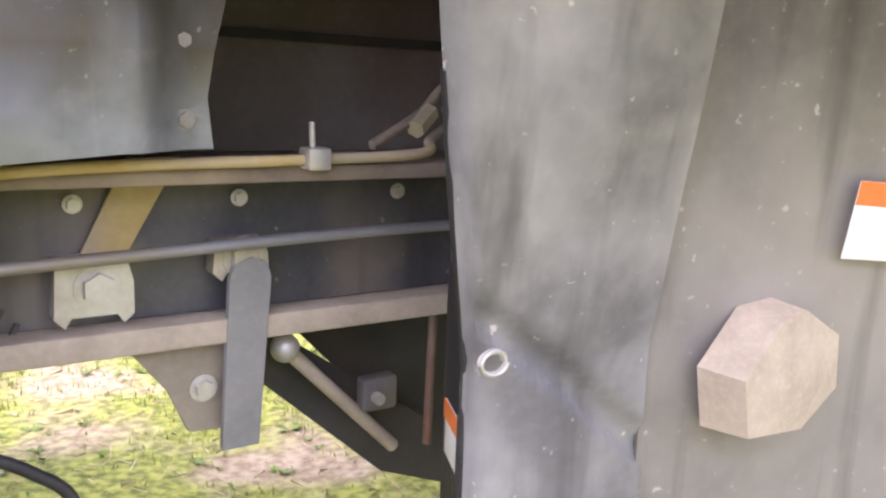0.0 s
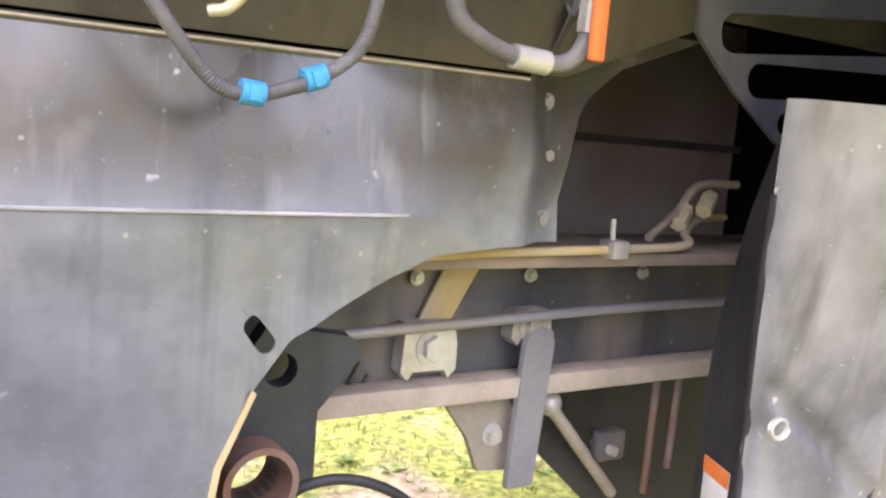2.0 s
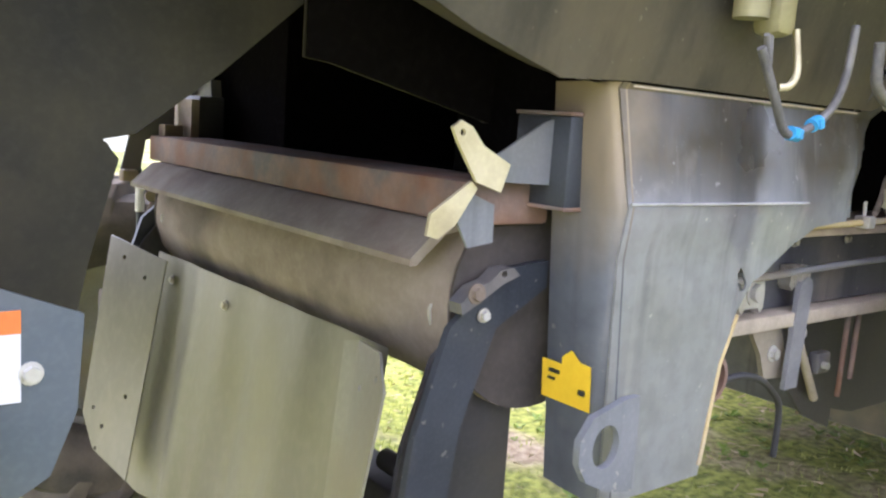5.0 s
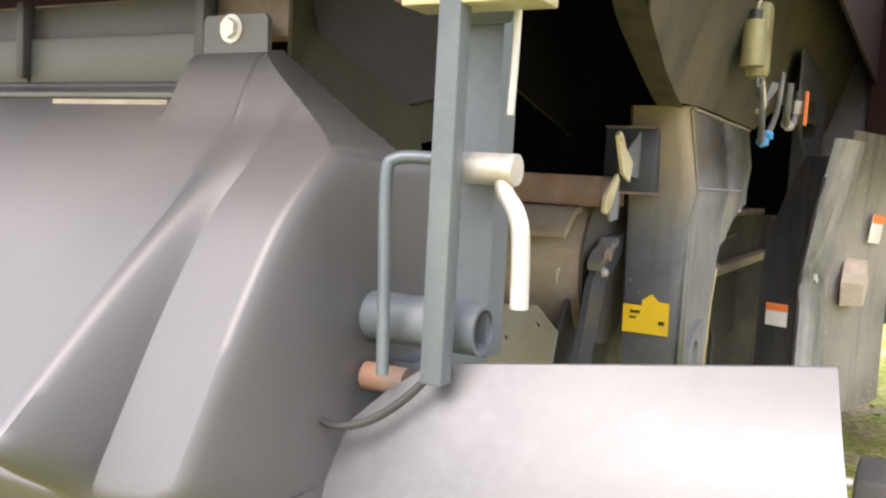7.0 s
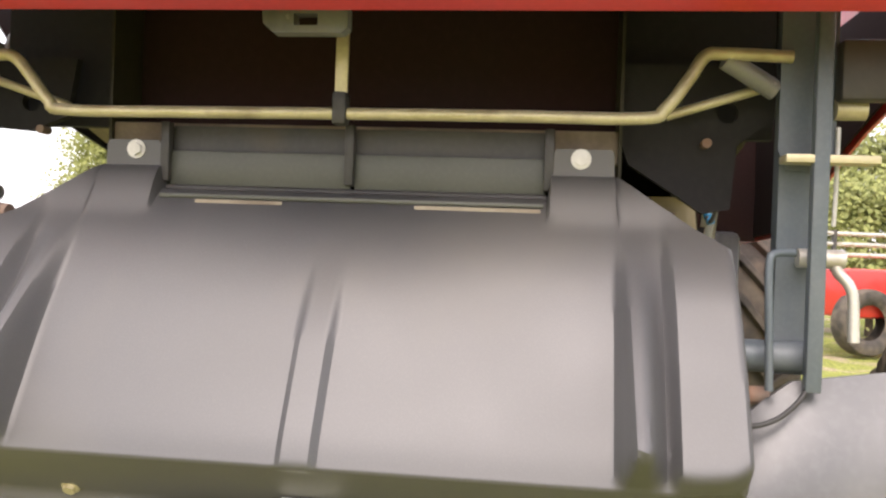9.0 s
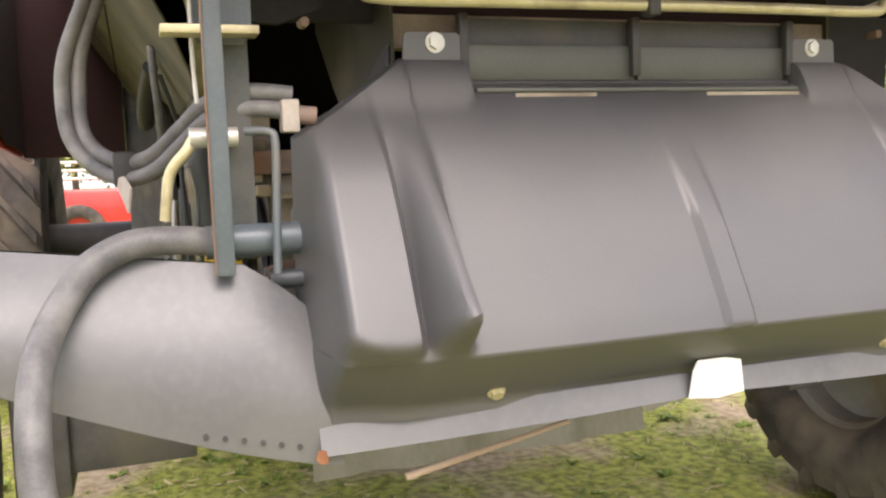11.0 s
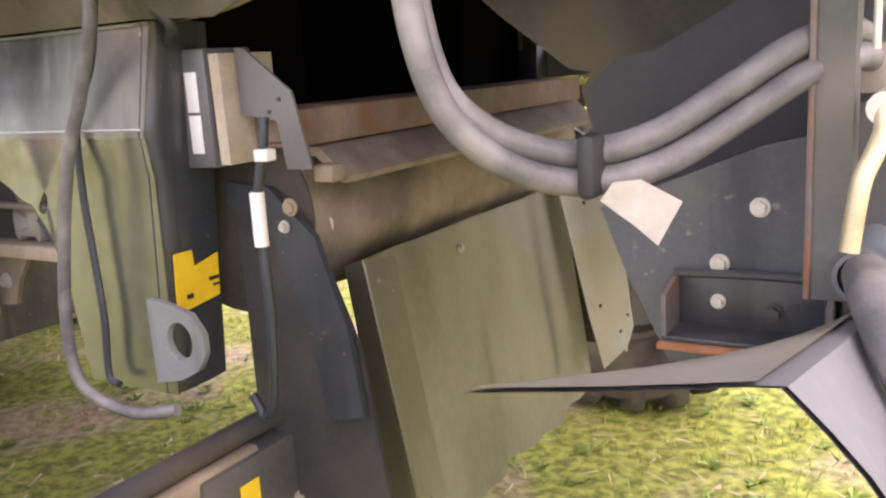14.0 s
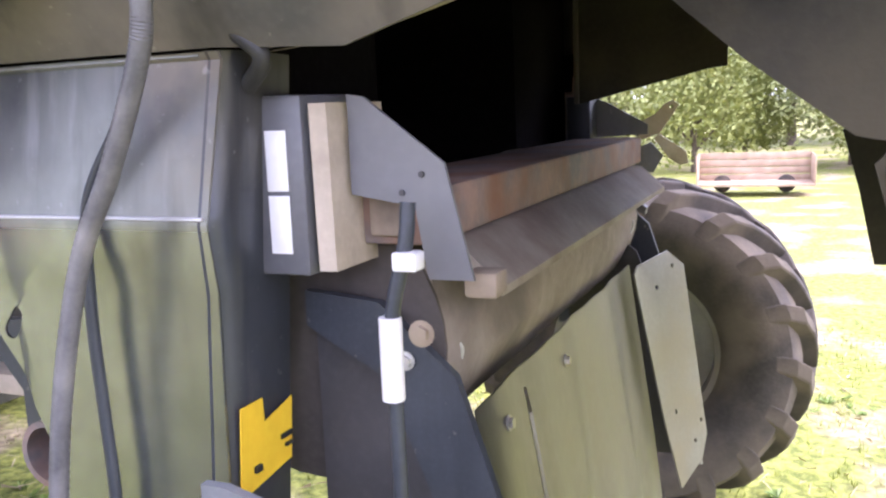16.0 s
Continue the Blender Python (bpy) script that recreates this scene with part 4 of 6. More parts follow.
def box_bracket(s):
    if s > 0:
        b = part("box_bracket", box_bm(-0.107, -0.035, 0.62, 0.735, 1.31, 1.51, bevel=0.004), PLATE, combine, "pale grey sheet metal box bracket")
        part("bracket_side", plate([(0.60, 1.315), (0.728, 1.315), (0.732, 1.50), (0.60, 1.50)], yz(-0.137), 0.022), DUST_BEIGE, combine, "dusty beige edge plate")
        part("bracket_core", box_bm(-0.20, -0.147, 0.62, 0.668, 1.345, 1.43, bevel=0.006), STRAW_DUST, combine)
        part("bracket_clevis", box_bm(-0.302, -0.262, 0.628, 0.668, 1.278, 1.308, bevel=0.005), STRAW_DUST, combine, "small rusty clevis at the end of the angle bar")
    else:
        b = part("box_bracket", box_bm(-0.105, -0.045, -0.735, -0.62, 1.368, 1.505, bevel=0.004), DARK_PAINT, combine, "grey sheet metal box bracket")
        for z in (1.367, 1.508):
            part("bracket_edge", box_bm(-0.109, -0.041, -0.737, -0.62, z - 0.003, z + 0.003, bevel=0.001), RUSTY_GREY, b, "rusty edge strip")
        low = [(-0.275, 1.35), (-0.245, 1.385), (-0.205, 1.37), (-0.203, 1.315), (-0.25, 1.308)]
        part("latch_gusset", plate(low, lambda u, v, w: (u, -0.692 + w, v), 0.005), STEEL_GREY, combine, "dusty gusset behind the latch")
    wing = [(-0.145, 1.508), (-0.165, 1.505), (-0.258, 1.432), (-0.288, 1.305), (-0.235, 1.305), (-0.222, 1.385), (-0.145, 1.398)]
    if s < 0:
        wing = [(-0.10, 1.50), (-0.125, 1.492), (-0.235, 1.43), (-0.235, 1.405), (-0.105, 1.40)]
    w = part("bracket_wing", plate(wing, lambda u, v, k: (u, s * (0.70 - k), v), 0.005), PLATE if s > 0 else STEEL_GREY, combine, "bent grey wing plate")
    for q in ((-0.232, 1.42), (-0.208, 1.40)):
        part("rivet", rod(bmesh.new(), (q[0], s * 0.699, q[1]), (q[0], s * 0.703, q[1]), 0.0035, 8), BLACK, w)
    if s > 0:
        for z0, z1 in ((1.405, 1.472), (1.335, 1.40)):
            part("reflector_strip", box_bm(-0.087, -0.06, 0.7355, 0.7375, z0, z1, bevel=0.0005), WHITE, b, "white strip")
        part("label_corner", box_bm(-0.108, -0.1065, 0.69, 0.70, 1.325, 1.35, bevel=0), YELLOW, b)
    else:
        key = [(-0.31, 1.478), (-0.295, 1.488), (-0.275, 1.48), (-0.252, 1.455), (-0.20, 1.43), (-0.215, 1.39), (-0.262, 1.405), (-0.30, 1.46)]
        part("latch_plate", plate(key, lambda u, v, w: (u, -0.715 + w, v), 0.006, [oval(-0.292, 1.472, 0.005, 0.005, 8)]), YELLOW_ZINC, combine, "yellowish latch plate")
        leg = [(-0.262, 1.405), (-0.25, 1.395), (-0.285, 1.345), (-0.315, 1.325), (-0.335, 1.33), (-0.33, 1.36)]
        part("latch_leg", plate(leg, lambda u, v, w: (u, -0.705 + w, v), 0.006), YELLOW_ZINC, combine)


box_bracket(-1)
box_bracket(1)


# -- dark hollow of the straw walkers --
def hollow():
    # Added sheets close off the hollow; its unlit depth is in their colour.
    part("hollow_roof", box_bm(-0.95, 2.4, -0.79, 0.79, 2.0, 2.02, bevel=0), SHADE_BLACK, combine)
    part("hollow_front", box_bm(1.5, 1.52, -0.79, 0.79, 1.3, 2.0, bevel=0), SHADE_BLACK, combine)
    part("hollow_floor", box_bm(-0.06, 1.5, -0.34, 0.34, 1.36, 1.375, bevel=0), SHADE_BLACK, combine)
    for s in (-1, 1):
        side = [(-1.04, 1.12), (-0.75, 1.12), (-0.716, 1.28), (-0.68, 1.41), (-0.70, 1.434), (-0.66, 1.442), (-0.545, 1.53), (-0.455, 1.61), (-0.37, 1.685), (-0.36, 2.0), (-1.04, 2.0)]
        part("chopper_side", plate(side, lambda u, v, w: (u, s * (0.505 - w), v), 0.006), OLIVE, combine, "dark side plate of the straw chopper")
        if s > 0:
            # Darker lower tone of the side plate, laid on as a thin sheet.
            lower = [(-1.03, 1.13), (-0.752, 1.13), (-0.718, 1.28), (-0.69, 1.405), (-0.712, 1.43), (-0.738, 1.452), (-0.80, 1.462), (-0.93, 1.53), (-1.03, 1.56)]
            part("lower_side_plate", plate(lower, lambda u, v, w: (u, 0.512 - w, v), 0.006), NAVY, combine, "dark navy-grey lower tone of the chopper side")
        inner = [(-0.44, 1.56), (-0.40, 1.556), (-0.21, 1.513), (-0.095, 1.487), (-0.095, 2.0), (-0.44, 2.0)]
        if s < 0:
            # One plate in two layers: outside black for shade, inside brown as lit.
            part("chopper_inner_side", plate(inner, lambda u, v, w: (u, w - 0.546, v), 0.006), SHADE_BLACK, combine)
            part("chopper_lit_layer", plate(inner, lambda u, v, w: (u, w - 0.536, v), 0.004), OLIVE, combine, "brown inner layer of the chopper plate, as lit from inside")
            part("hollow_seam", box_bm(-0.1, -0.088, -0.536, -0.524, 1.487, 2.0, bevel=0.002), UPPER_GRIME, combine, "dusty seam beside the hollow")
        # Added black screens blank out lit inner faces and a slit of daylight.
        part("hollow_screen", box_bm(0.0, 0.01, s * 0.35, s * 0.775, 1.35, 2.0, bevel=0), SHADE_BLACK, combine)
        part("fold_backing", box_bm(-0.03, 0.62, s * 0.778, s * 0.786, 1.52, 1.62, bevel=0), SHADE_BLACK, combine)
        part("hollow_lining", box_bm(0.0, 1.5, s * 0.34, s * 0.35, 1.36, 2.0, bevel=0), SHADE_BLACK, combine)


hollow()


# -- spreader hood --
def hood():
    """Moulded cover: a curved front between two outer lobes with raised ribs."""
    prof = [(-1.055, 1.487), (-1.085, 1.478), (-1.13, 1.44), (-1.18, 1.382), (-1.235, 1.305), (-1.285, 1.225), (-1.33, 1.14), (-1.358, 1.085), (-1.372, 1.05), (-1.374, 1.04), (-1.366, 1.03), (-1.335, 1.0), (-1.29, 0.962), (-1.275, 0.945), (-1.272, 0.925)]
    path = smooth_path([(x, 0, z) for x, z in prof], 5)
    ys = [0.0, 0.016, 0.022, 0.028, 0.034, 0.04, 0.1, 0.2, 0.3, 0.36, 0.371, 0.377, 0.4, 0.44] + [round(0.462 + 0.006 * k, 3) for k in range(35)] + [0.672]
    back = [(0.012, 0.005), (0.05, 0.010), (0.12, 0.014), (0.3, 0.02), (0.6, 0.027), (1.0, 0.033)]
    cols = [(-y, None) for y in ys[::-1]][:-1] + [(y, None) for y in ys]
    cols = [(-0.672, c) for c in back[::-1]] + cols + [(0.672, c) for c in back]

    def sm(a, b, v):
        t = max(0.0, min(1.0, (v - a) / (b - a)))
        return t * t * (3 - 2 * t)

    def off(y, z):
        """How far the skin stands proud of the plain curve."""
        a = abs(y)
        grow = max(0.0, min(1.0, (1.42 - z) / 0.33)) ** 1.2
        inner, end = 0.484, sm(1.036, 1.092, z)
        up = 0.12 * grow * (sm(inner, 0.512, a) - sm(0.524, 0.57, a)) * end
        tip = 1.062 + 1.6 * max(0.0, 0.60 - a) ** 1.5 + 9.0 * max(0.0, a - 0.625) ** 2
        lobe = 0.036 * sm(1.47, 1.30, z) * sm(0.564, 0.582, a) * sm(tip - 0.03, tip + 0.004, z)
        mid = 0.012 * sm(1.38, 1.2, z) * (1 - sm(0.024, 0.032, a)) * sm(1.03, 1.05, z)
        sink = -0.03 * sm(0.56, 0.672, a) * sm(1.075, 1.03, z)
        return up + lobe + mid + sink

    last = len(path) - 1

    def lift(a, z):
        return 0.045 * sm(0.3705, 0.3775, a) * sm(1.43, 1.48, z)

    def first(a):
        """Where along the profile a column begins: the shoulder slopes down outside the mounting tab."""
        top = 1.532 - 0.70 * max(0.0, a - 0.49)
        f = 0.0
        while path[int(f)].z + lift(a, path[int(f)].z) > top + 0.002 and f < last - 1:
            f += 1.0
        if f < 1.0:
            return 0.0
        z0, z1 = (path[int(f) - k].z + lift(a, path[int(f) - k].z) for k in (1, 0))
        return f - max(0.0, min(1.0, (top - z1) / max(1e-6, z0 - z1)))

    starts = {}
    for y, c in cols:
        starts[y, c] = first(abs(y) + (c[1] if c else 0.0))
    bm = bmesh.new()
    for t in (0.0, 0.006):
        rows = []
        for i in range(last + 1):
            row = []
            for y, c in cols:
                at = starts[y, c] + (last - starts[y, c]) * i / last
                k = min(last - 1, int(at))
                p = path[k].lerp(path[k + 1], at - k)
                q = path[min(k + 2, last)] - path[max(k - 1, 0)]
                nx, nz = -q.z, q.x
                ln = math.hypot(nx, nz)
                nx, nz = nx / ln, nz / ln
                if nx > 0:
                    nx, nz = -nx, -nz
                d = off(y, p.z) - t
                x, z = p.x + nx * d, p.z + nz * d * 0.6
                a = abs(y)
                if c:
                    x = x + ((-0.97 if y < 0 else -1.085) - (0.24 if y < 0 else 0.13) * sm(1.12, 1.0, p.z) - x) * c[0]
                    a += c[1] - t
                if a > 0.6:
                    a += 0.004 * sm(1.42, 1.15, p.z)
                row.append(bm.verts.new((x, math.copysign(a, y), z + lift(a, p.z))))
            if i == 0:
                rows.append([bm.verts.new((max(v.co.x, -1.04 + (0.07 if y < 0 else -0.045) * (c[0] if c else 0.0)), v.co.y, v.co.z + 0.004)) for v, (y, c) in zip(row, cols)])
            rows.append(row)
        for a, b in zip(rows, rows[1:]):
            for k in range(len(cols) - 1):
                bm.faces.new((a[k], a[k + 1], b[k + 1], b[k]))
    h = part("spreader_hood", bm, PLASTIC, combine, "moulded dark grey plastic spreader hood with ribs", smooth=True)
    for s in (-1, 1):
        tab = [(0.38, 1.50), (0.38, 1.572), (0.386, 1.578), (0.484, 1.578), (0.49, 1.572), (0.492, 1.51)]
        part("mounting_tab", plate(tab, lambda u, v, w: (-1.062 - w + 0.25 * max(0, 1.50 - v) * -1, s * u, v), 0.008), PLASTIC, h)
        part("bolt", hexbolt((-1.07, s * 0.43, 1.56), (-1, 0, 0), 0.013), ZINC, h)
        part("bolt", hexbolt((-1.283, s * 0.42, 0.957), (-0.75, 0, -0.66), 0.011), YELLOW_ZINC, h)
    return h


HOOD = hood()

# flap and hinge above the hood
FLAP = mat("grey_green_paint", (0.075, 0.08, 0.068), (0.1, 0.105, 0.09), 0.4, 0.1, 5, 0.03, 120, (0.14, 0.135, 0.11), 0.2)
for y0, y1 in ((-0.365, -0.004), (0.004, 0.365)):
    part("hinged_flap", box_bm(-1.058, -1.05, y0, y1, 1.492, 1.56, bevel=0.002), FLAP, combine, "grey-green hinged flap")
part("hinge_pin", rod(bmesh.new(), (-1.064, -0.368, 1.487), (-1.064, 0.368, 1.487), 0.006), BLACK, combine)
part("hood_lip", box_bm(-1.106, -1.085, -0.365, 0.365, 1.4655, 1.4745, bevel=0.003), FLAP, combine, "dusty strip under the flap")
part("hinge_rail", box_bm(-1.03, -0.99, -0.50, 0.50, 1.555, 1.618, bevel=0.004), STRAW_DUST, combine, "dusty olive rail over the hood")
part("flap_backing", box_bm(-1.045, -1.035, -0.37, 0.37, 1.50, 1.61, bevel=0), BLACK, combine)
for y in (-0.372, 0.005, 0.372):
    part("hinge_strap", box_bm(-1.072, -1.05, y - 0.009, y + 0.009, 1.50, 1.615, bevel=0.003), BLACK, combine)
for y0, y1 in ((-0.36, -0.13), (0.12, 0.29)):
    part("dust_patch", box_bm(-1.112, -1.108, y0, y1, 1.447, 1.464, bevel=0.0015), ANGLE_DUST, HOOD, "pale dust lying on the hood")
# bent locking bar
part("locking_bar", tube([(-1.13, 0.84, 1.722), (-1.13, 0.70, 1.728), (-1.13, 0.655, 1.725), (-1.13, 0.62, 1.69), (-1.13, 0.58, 1.642), (-1.13, 0.545, 1.625), (-1.13, 0.3, 1.625), (-1.13, 0.0, 1.627), (-1.13, -0.3, 1.628), (-1.13, -0.53, 1.628), (-1.13, -0.57, 1.645),
                          (-1.13, -0.61, 1.70), (-1.13, -0.635, 1.738), (-1.13, -0.67, 1.742), (-1.13, -0.78, 1.738)], 0.0115, 12, 6), YELLOW_ZINC, combine, "bent yellow-zinc locking bar")
for s, out in ((-1, [(0.50, 1.62), (0.52, 1.56), (0.60, 1.51), (0.66, 1.47), (0.71, 1.48), (0.72, 1.60), (0.80, 1.66), (0.80, 1.75), (0.50, 1.75)]), (1, [(0.62, 1.63), (0.70, 1.60), (0.84, 1.61), (0.84, 1.75), (0.60, 1.75)])):
    part("latch_bracket", plate([(s * y, z) for y, z in out], yz(-1.0), 0.02, [oval(s * 0.70, 1.66, 0.02, 0.02)]), INNER, combine, "dark latch bracket")
    part("latch_rod", rod(bmesh.new(), (-1.06, s * 0.58, 1.643), (-1.06, s * 0.76, 1.70), 0.009, 12), YELLOW_ZINC, combine)
    part("latch_pin", rod(bmesh.new(), (-1.0, s * 0.66, 1.60), (-1.03, s * 0.66, 1.60), 0.009, 12), RUSTY_GREY, combine)
part("latch_damper", rod(bmesh.new(), (-1.12, -0.67, 1.735), (-1.10, -0.76, 1.685), 0.018, 14), STEEL_GREY, combine)
part("bar_lever", box_bm(-1.135, -1.127, -0.003, 0.021, 1.655, 1.80, bevel=0.003), YELLOW_ZINC, combine)
part("bar_clamp", box_bm(-1.148, -1.112, -0.004, 0.022, 1.606, 1.665, bevel=0.005), BLACK, combine)
part("latch_housing", plate([(-0.04, 1.775), (0.105, 1.775), (0.102, 1.748), (0.085, 1.733), (-0.03, 1.733), (-0.04, 1.742)], yz(-1.30), 0.03, [[(0.01, 1.765), (0.05, 1.765), (0.05, 1.745), (0.01, 1.745)]]), STEEL_GREY, combine)
# inside of the rear cover, its shade put into a maroon colour
part("cover_inner_panel", box_bm(-0.92, -0.91, -0.50, 0.50, 1.60, 2.0, bevel=0), MAROON, combine, "inner panel of the rear cover, darkened to maroon for shade")
# Cover sides coloured near-black for the shade they stand in.
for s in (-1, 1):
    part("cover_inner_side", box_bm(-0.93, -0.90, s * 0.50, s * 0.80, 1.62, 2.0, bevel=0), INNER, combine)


def rear_cover():
    """The red rear panel over the hood with its plate recess."""
    bm = bmesh.new()
    ys = [-1.25, -1.2, -1.1, -0.9, -0.6, -0.3, 0, 0.3, 0.6, 0.9, 1.1, 1.2, 1.25]
    for t in (0.0, 0.02):
        rows = []
        for x, z in ((-1.385, 1.752), (-1.41, 1.76), (-1.43, 1.82), (-1.44, 2.0), (-1.38, 2.3), (-1.2, 2.5)):
            rows.append([bm.verts.new((x + t + 0.35 * max(0.0, abs(y) - 0.9) ** 2 * 4, y, z)) for y in ys])
        for a, b in zip(rows, rows[1:]):
            for k in range(len(ys) - 1):
                bm.faces.new((a[k], a[k + 1], b[k + 1], b[k]))
    c = part("rear_cover", bm, RED, combine, "glossy red rear cover", smooth=True)
    out = [(-0.205, 2.0), (-0.205, 1.79), (-0.19, 1.767), (-0.165, 1.76), (0.245, 1.76), (0.27, 1.767), (0.285, 1.79), (0.285, 2.0)]
    part("plate_holder", plate(out, lambda u, v, w: (-1.455 - w, u, v), 0.008), RED, c, "raised red plate holder")
    part("holder_edge", tube([(-1.468, -0.203, 1.825), (-1.468, -0.201, 1.785), (-1.468, -0.17, 1.759), (-1.468, 0.045, 1.758), (-1.468, 0.25, 1.759), (-1.468, 0.281, 1.785), (-1.468, 0.283, 1.825)], 0.005, 8), PLATE, c)
    # Underside coloured as dark as the shade below the cover.
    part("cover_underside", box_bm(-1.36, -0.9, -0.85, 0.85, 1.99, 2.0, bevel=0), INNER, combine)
    part("rear_roof", box_bm(-1.3, 4.2, -1.25, 1.25, 2.48, 2.5, bevel=0), RED, combine)
    for s in (-1, 1):
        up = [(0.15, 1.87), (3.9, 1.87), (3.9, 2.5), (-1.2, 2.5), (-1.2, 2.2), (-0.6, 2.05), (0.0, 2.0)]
        # A red panel; the shade under the roof is painted in as maroon.
        part("upper_side_shield", plate(up, lambda u, v, w: (u, s * (1.02 - w), v), 0.01), MAROON, combine, "red upper side panel, its shade put into a dark red")
        arch = [(0.25, 1.935), (0.38, 1.90), (0.6, 1.848), (0.8, 1.785), (1.0, 1.715), (1.2, 1.645), (1.38, 1.57), (1.5, 1.50), (2.7, 1.455), (3.4, 1.75), (3.9, 2.0), (3.9, 2.4), (0.25, 2.4)]
        part("wheel_shield", plate(arch, lambda u, v, w: (u, s * (1.5 - w), v), 0.012), RED, combine, "red shield arching over the front wheel")
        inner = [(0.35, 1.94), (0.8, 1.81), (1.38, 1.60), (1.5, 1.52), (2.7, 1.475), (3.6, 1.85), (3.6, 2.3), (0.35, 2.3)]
        # Added darker copy behind the shield, standing in for its shaded inside.
        part("shield_lining", plate(inner, lambda u, v, w: (u, s * (1.48 - w), v), 0.01), MAROON, combine, "inner face of the shield, red darkened for shade")
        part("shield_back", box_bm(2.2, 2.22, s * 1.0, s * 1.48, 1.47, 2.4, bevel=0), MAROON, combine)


rear_cover()


def pole_group(s):
    """Support post, crank and cross tube beside the hood."""
    part("support_post", box_bm(-1.186, -1.162, s * (0.806 if s < 0 else 0.82), s * (0.832 if s < 0 else 0.85), 1.172, 2.0, bevel=0.003), POLE_PAINT, combine, "blue-grey square steel post")
    if s > 0:
        part("rust_strip", box_bm(-1.1885, -1.178, 0.8495, 0.8525, 1.175, 2.0, bevel=0.001), RUSTY_GREY, combine, "brown rust along the edge of the post")
    fold = [(-1.06, 0.772), (-1.10, 0.772), (-1.10, 0.838), (-1.06, 0.838), (-1.06, 0.832), (-1.094, 0.832), (-1.094, 0.778), (-1.06, 0.778)]
    ch = bmesh.new()
    lo = [ch.verts.new((x, s * y, 1.19)) for x, y in fold]
    hi = [ch.verts.new((x, s * y, 2.0)) for x, y in fold]
    for k in range(8):
        ch.faces.new((lo[k], lo[(k + 1) % 8], hi[(k + 1) % 8], hi[k]))
    ch.faces.new(lo)
    ch.faces.new(hi)
    cp = part("channel_post", ch, CHANNEL_GREY if s > 0 else POLE_PAINT, combine, "grey folded channel behind the post")
    if s > 0:
        part("rusty_edge", box_bm(-1.064, -1.057, 0.836, 0.8425, 1.19, 2.0, bevel=0.002), EDGE_RUST, cp, "rust-bitten edge of the channel")
    part("post_cap", plate([(0.765, 1.58), (0.78, 1.545), (0.852, 1.545), (0.86, 1.56), (0.86, 2.0), (0.765, 2.0)], lambda u, v, w: (-1.112 - w, s * u, v), 0.004), POLE_PAINT, combine)
    part("loop_tube", tube([(-1.17, s * 0.752, 1.17), (-1.17, s * 0.748, 1.28), (-1.17, s * 0.745, 1.38), (-1.165, s * 0.755, 1.40), (-1.15, s * 0.79, 1.402)], 0.007, 10), POLE_PAINT, combine)
    e = 0.842 if s < 0 else 0.86
    t = part("cross_tube", tube([(-1.115, s * 0.692, 1.222), (-1.115, s * 0.78, 1.222), (-1.115, s * e, 1.222)], 0.028, 20, 4, 0.023), POLE_PAINT, combine, "open-ended grey cross tube")
    if s < 0:
        part("tube_bore", rod(bmesh.new(), (-1.115, s * (e - 0.045), 1.222), (-1.115, s * (e - 0.025), 1.222), 0.0222, 18), RUST, t, "rusty tube bore")
    part("crank_shaft", rod(bmesh.new(), (-1.13, s * 0.80, 1.394), (-1.13, s * 0.876, 1.394), 0.0165, 16), ZINC, combine, "pale zinc crank shaft")
    if s < 0:
        pts = [(-1.13, -0.862, 1.394), (-1.135, -0.866, 1.372), (-1.14, -0.882, 1.352), (-1.142, -0.89, 1.325), (-1.142, -0.893, 1.255)]
    else:
        pts = [(-1.13, 0.868, 1.394), (-1.13, 0.882, 1.372), (-1.124, 0.9, 1.352), (-1.115, 0.912, 1.325), (-1.108, 0.92, 1.262)]
    part("crank_handle", tube(pts, 0.0095, 12), ZINC if s < 0 else YELLOW_ZINC, combine, "cranked zinc handle")
    part("post_tab", box_bm(-1.185, -1.135, s * 0.762, s * 0.912, 1.552, 1.566, bevel=0.002), YELLOW_ZINC, combine)
    part("post_roller", rod(bmesh.new(), (-1.12, s * 0.855, 1.65), (-1.12, s * 0.905, 1.65), 0.018, 14), YELLOW_ZINC, combine)
    part("post_wire", tube([(-1.12, s * 0.862, 1.62), (-1.12, s * 0.862, 1.52), (-1.12, s * 0.86, 1.45)], 0.004, 8), ZINC, combine)
    part("foot_lug", rod(bmesh.new(), (-1.13, s * 0.705, 1.155), (-1.13, s * 0.76, 1.155), 0.016, 14), RUSTY_GREY if s < 0 else DARK_PAINT, combine)
    # chopper cheek behind
    out = [(-1.09, 1.36), (-0.98, 1.335), (-0.765, 1.25), (-0.772, 1.14), (-0.80, 1.07), (-0.86, 1.035), (-1.09, 1.035)]
    if s > 0:
        out[3:5] = [(-0.80, 1.16), (-0.842, 1.075)]
    ck = part("chopper_cheek", plate(out, lambda u, v, w: (u, s * (0.66 - w), v), 0.006), POLE_PAINT if s < 0 else CHEEK_GREY, combine, "blue-grey chopper cheek plate")
    for q in ((-0.98, 1.257), (-0.93, 1.16), (-0.82, 1.19)) if s < 0 else ((-0.98, 1.257), (-0.93, 1.18)):
        part("bolt", hexbolt((q[0], s * 0.661, q[1]), (0, s, 0), 0.009), ZINC, ck)
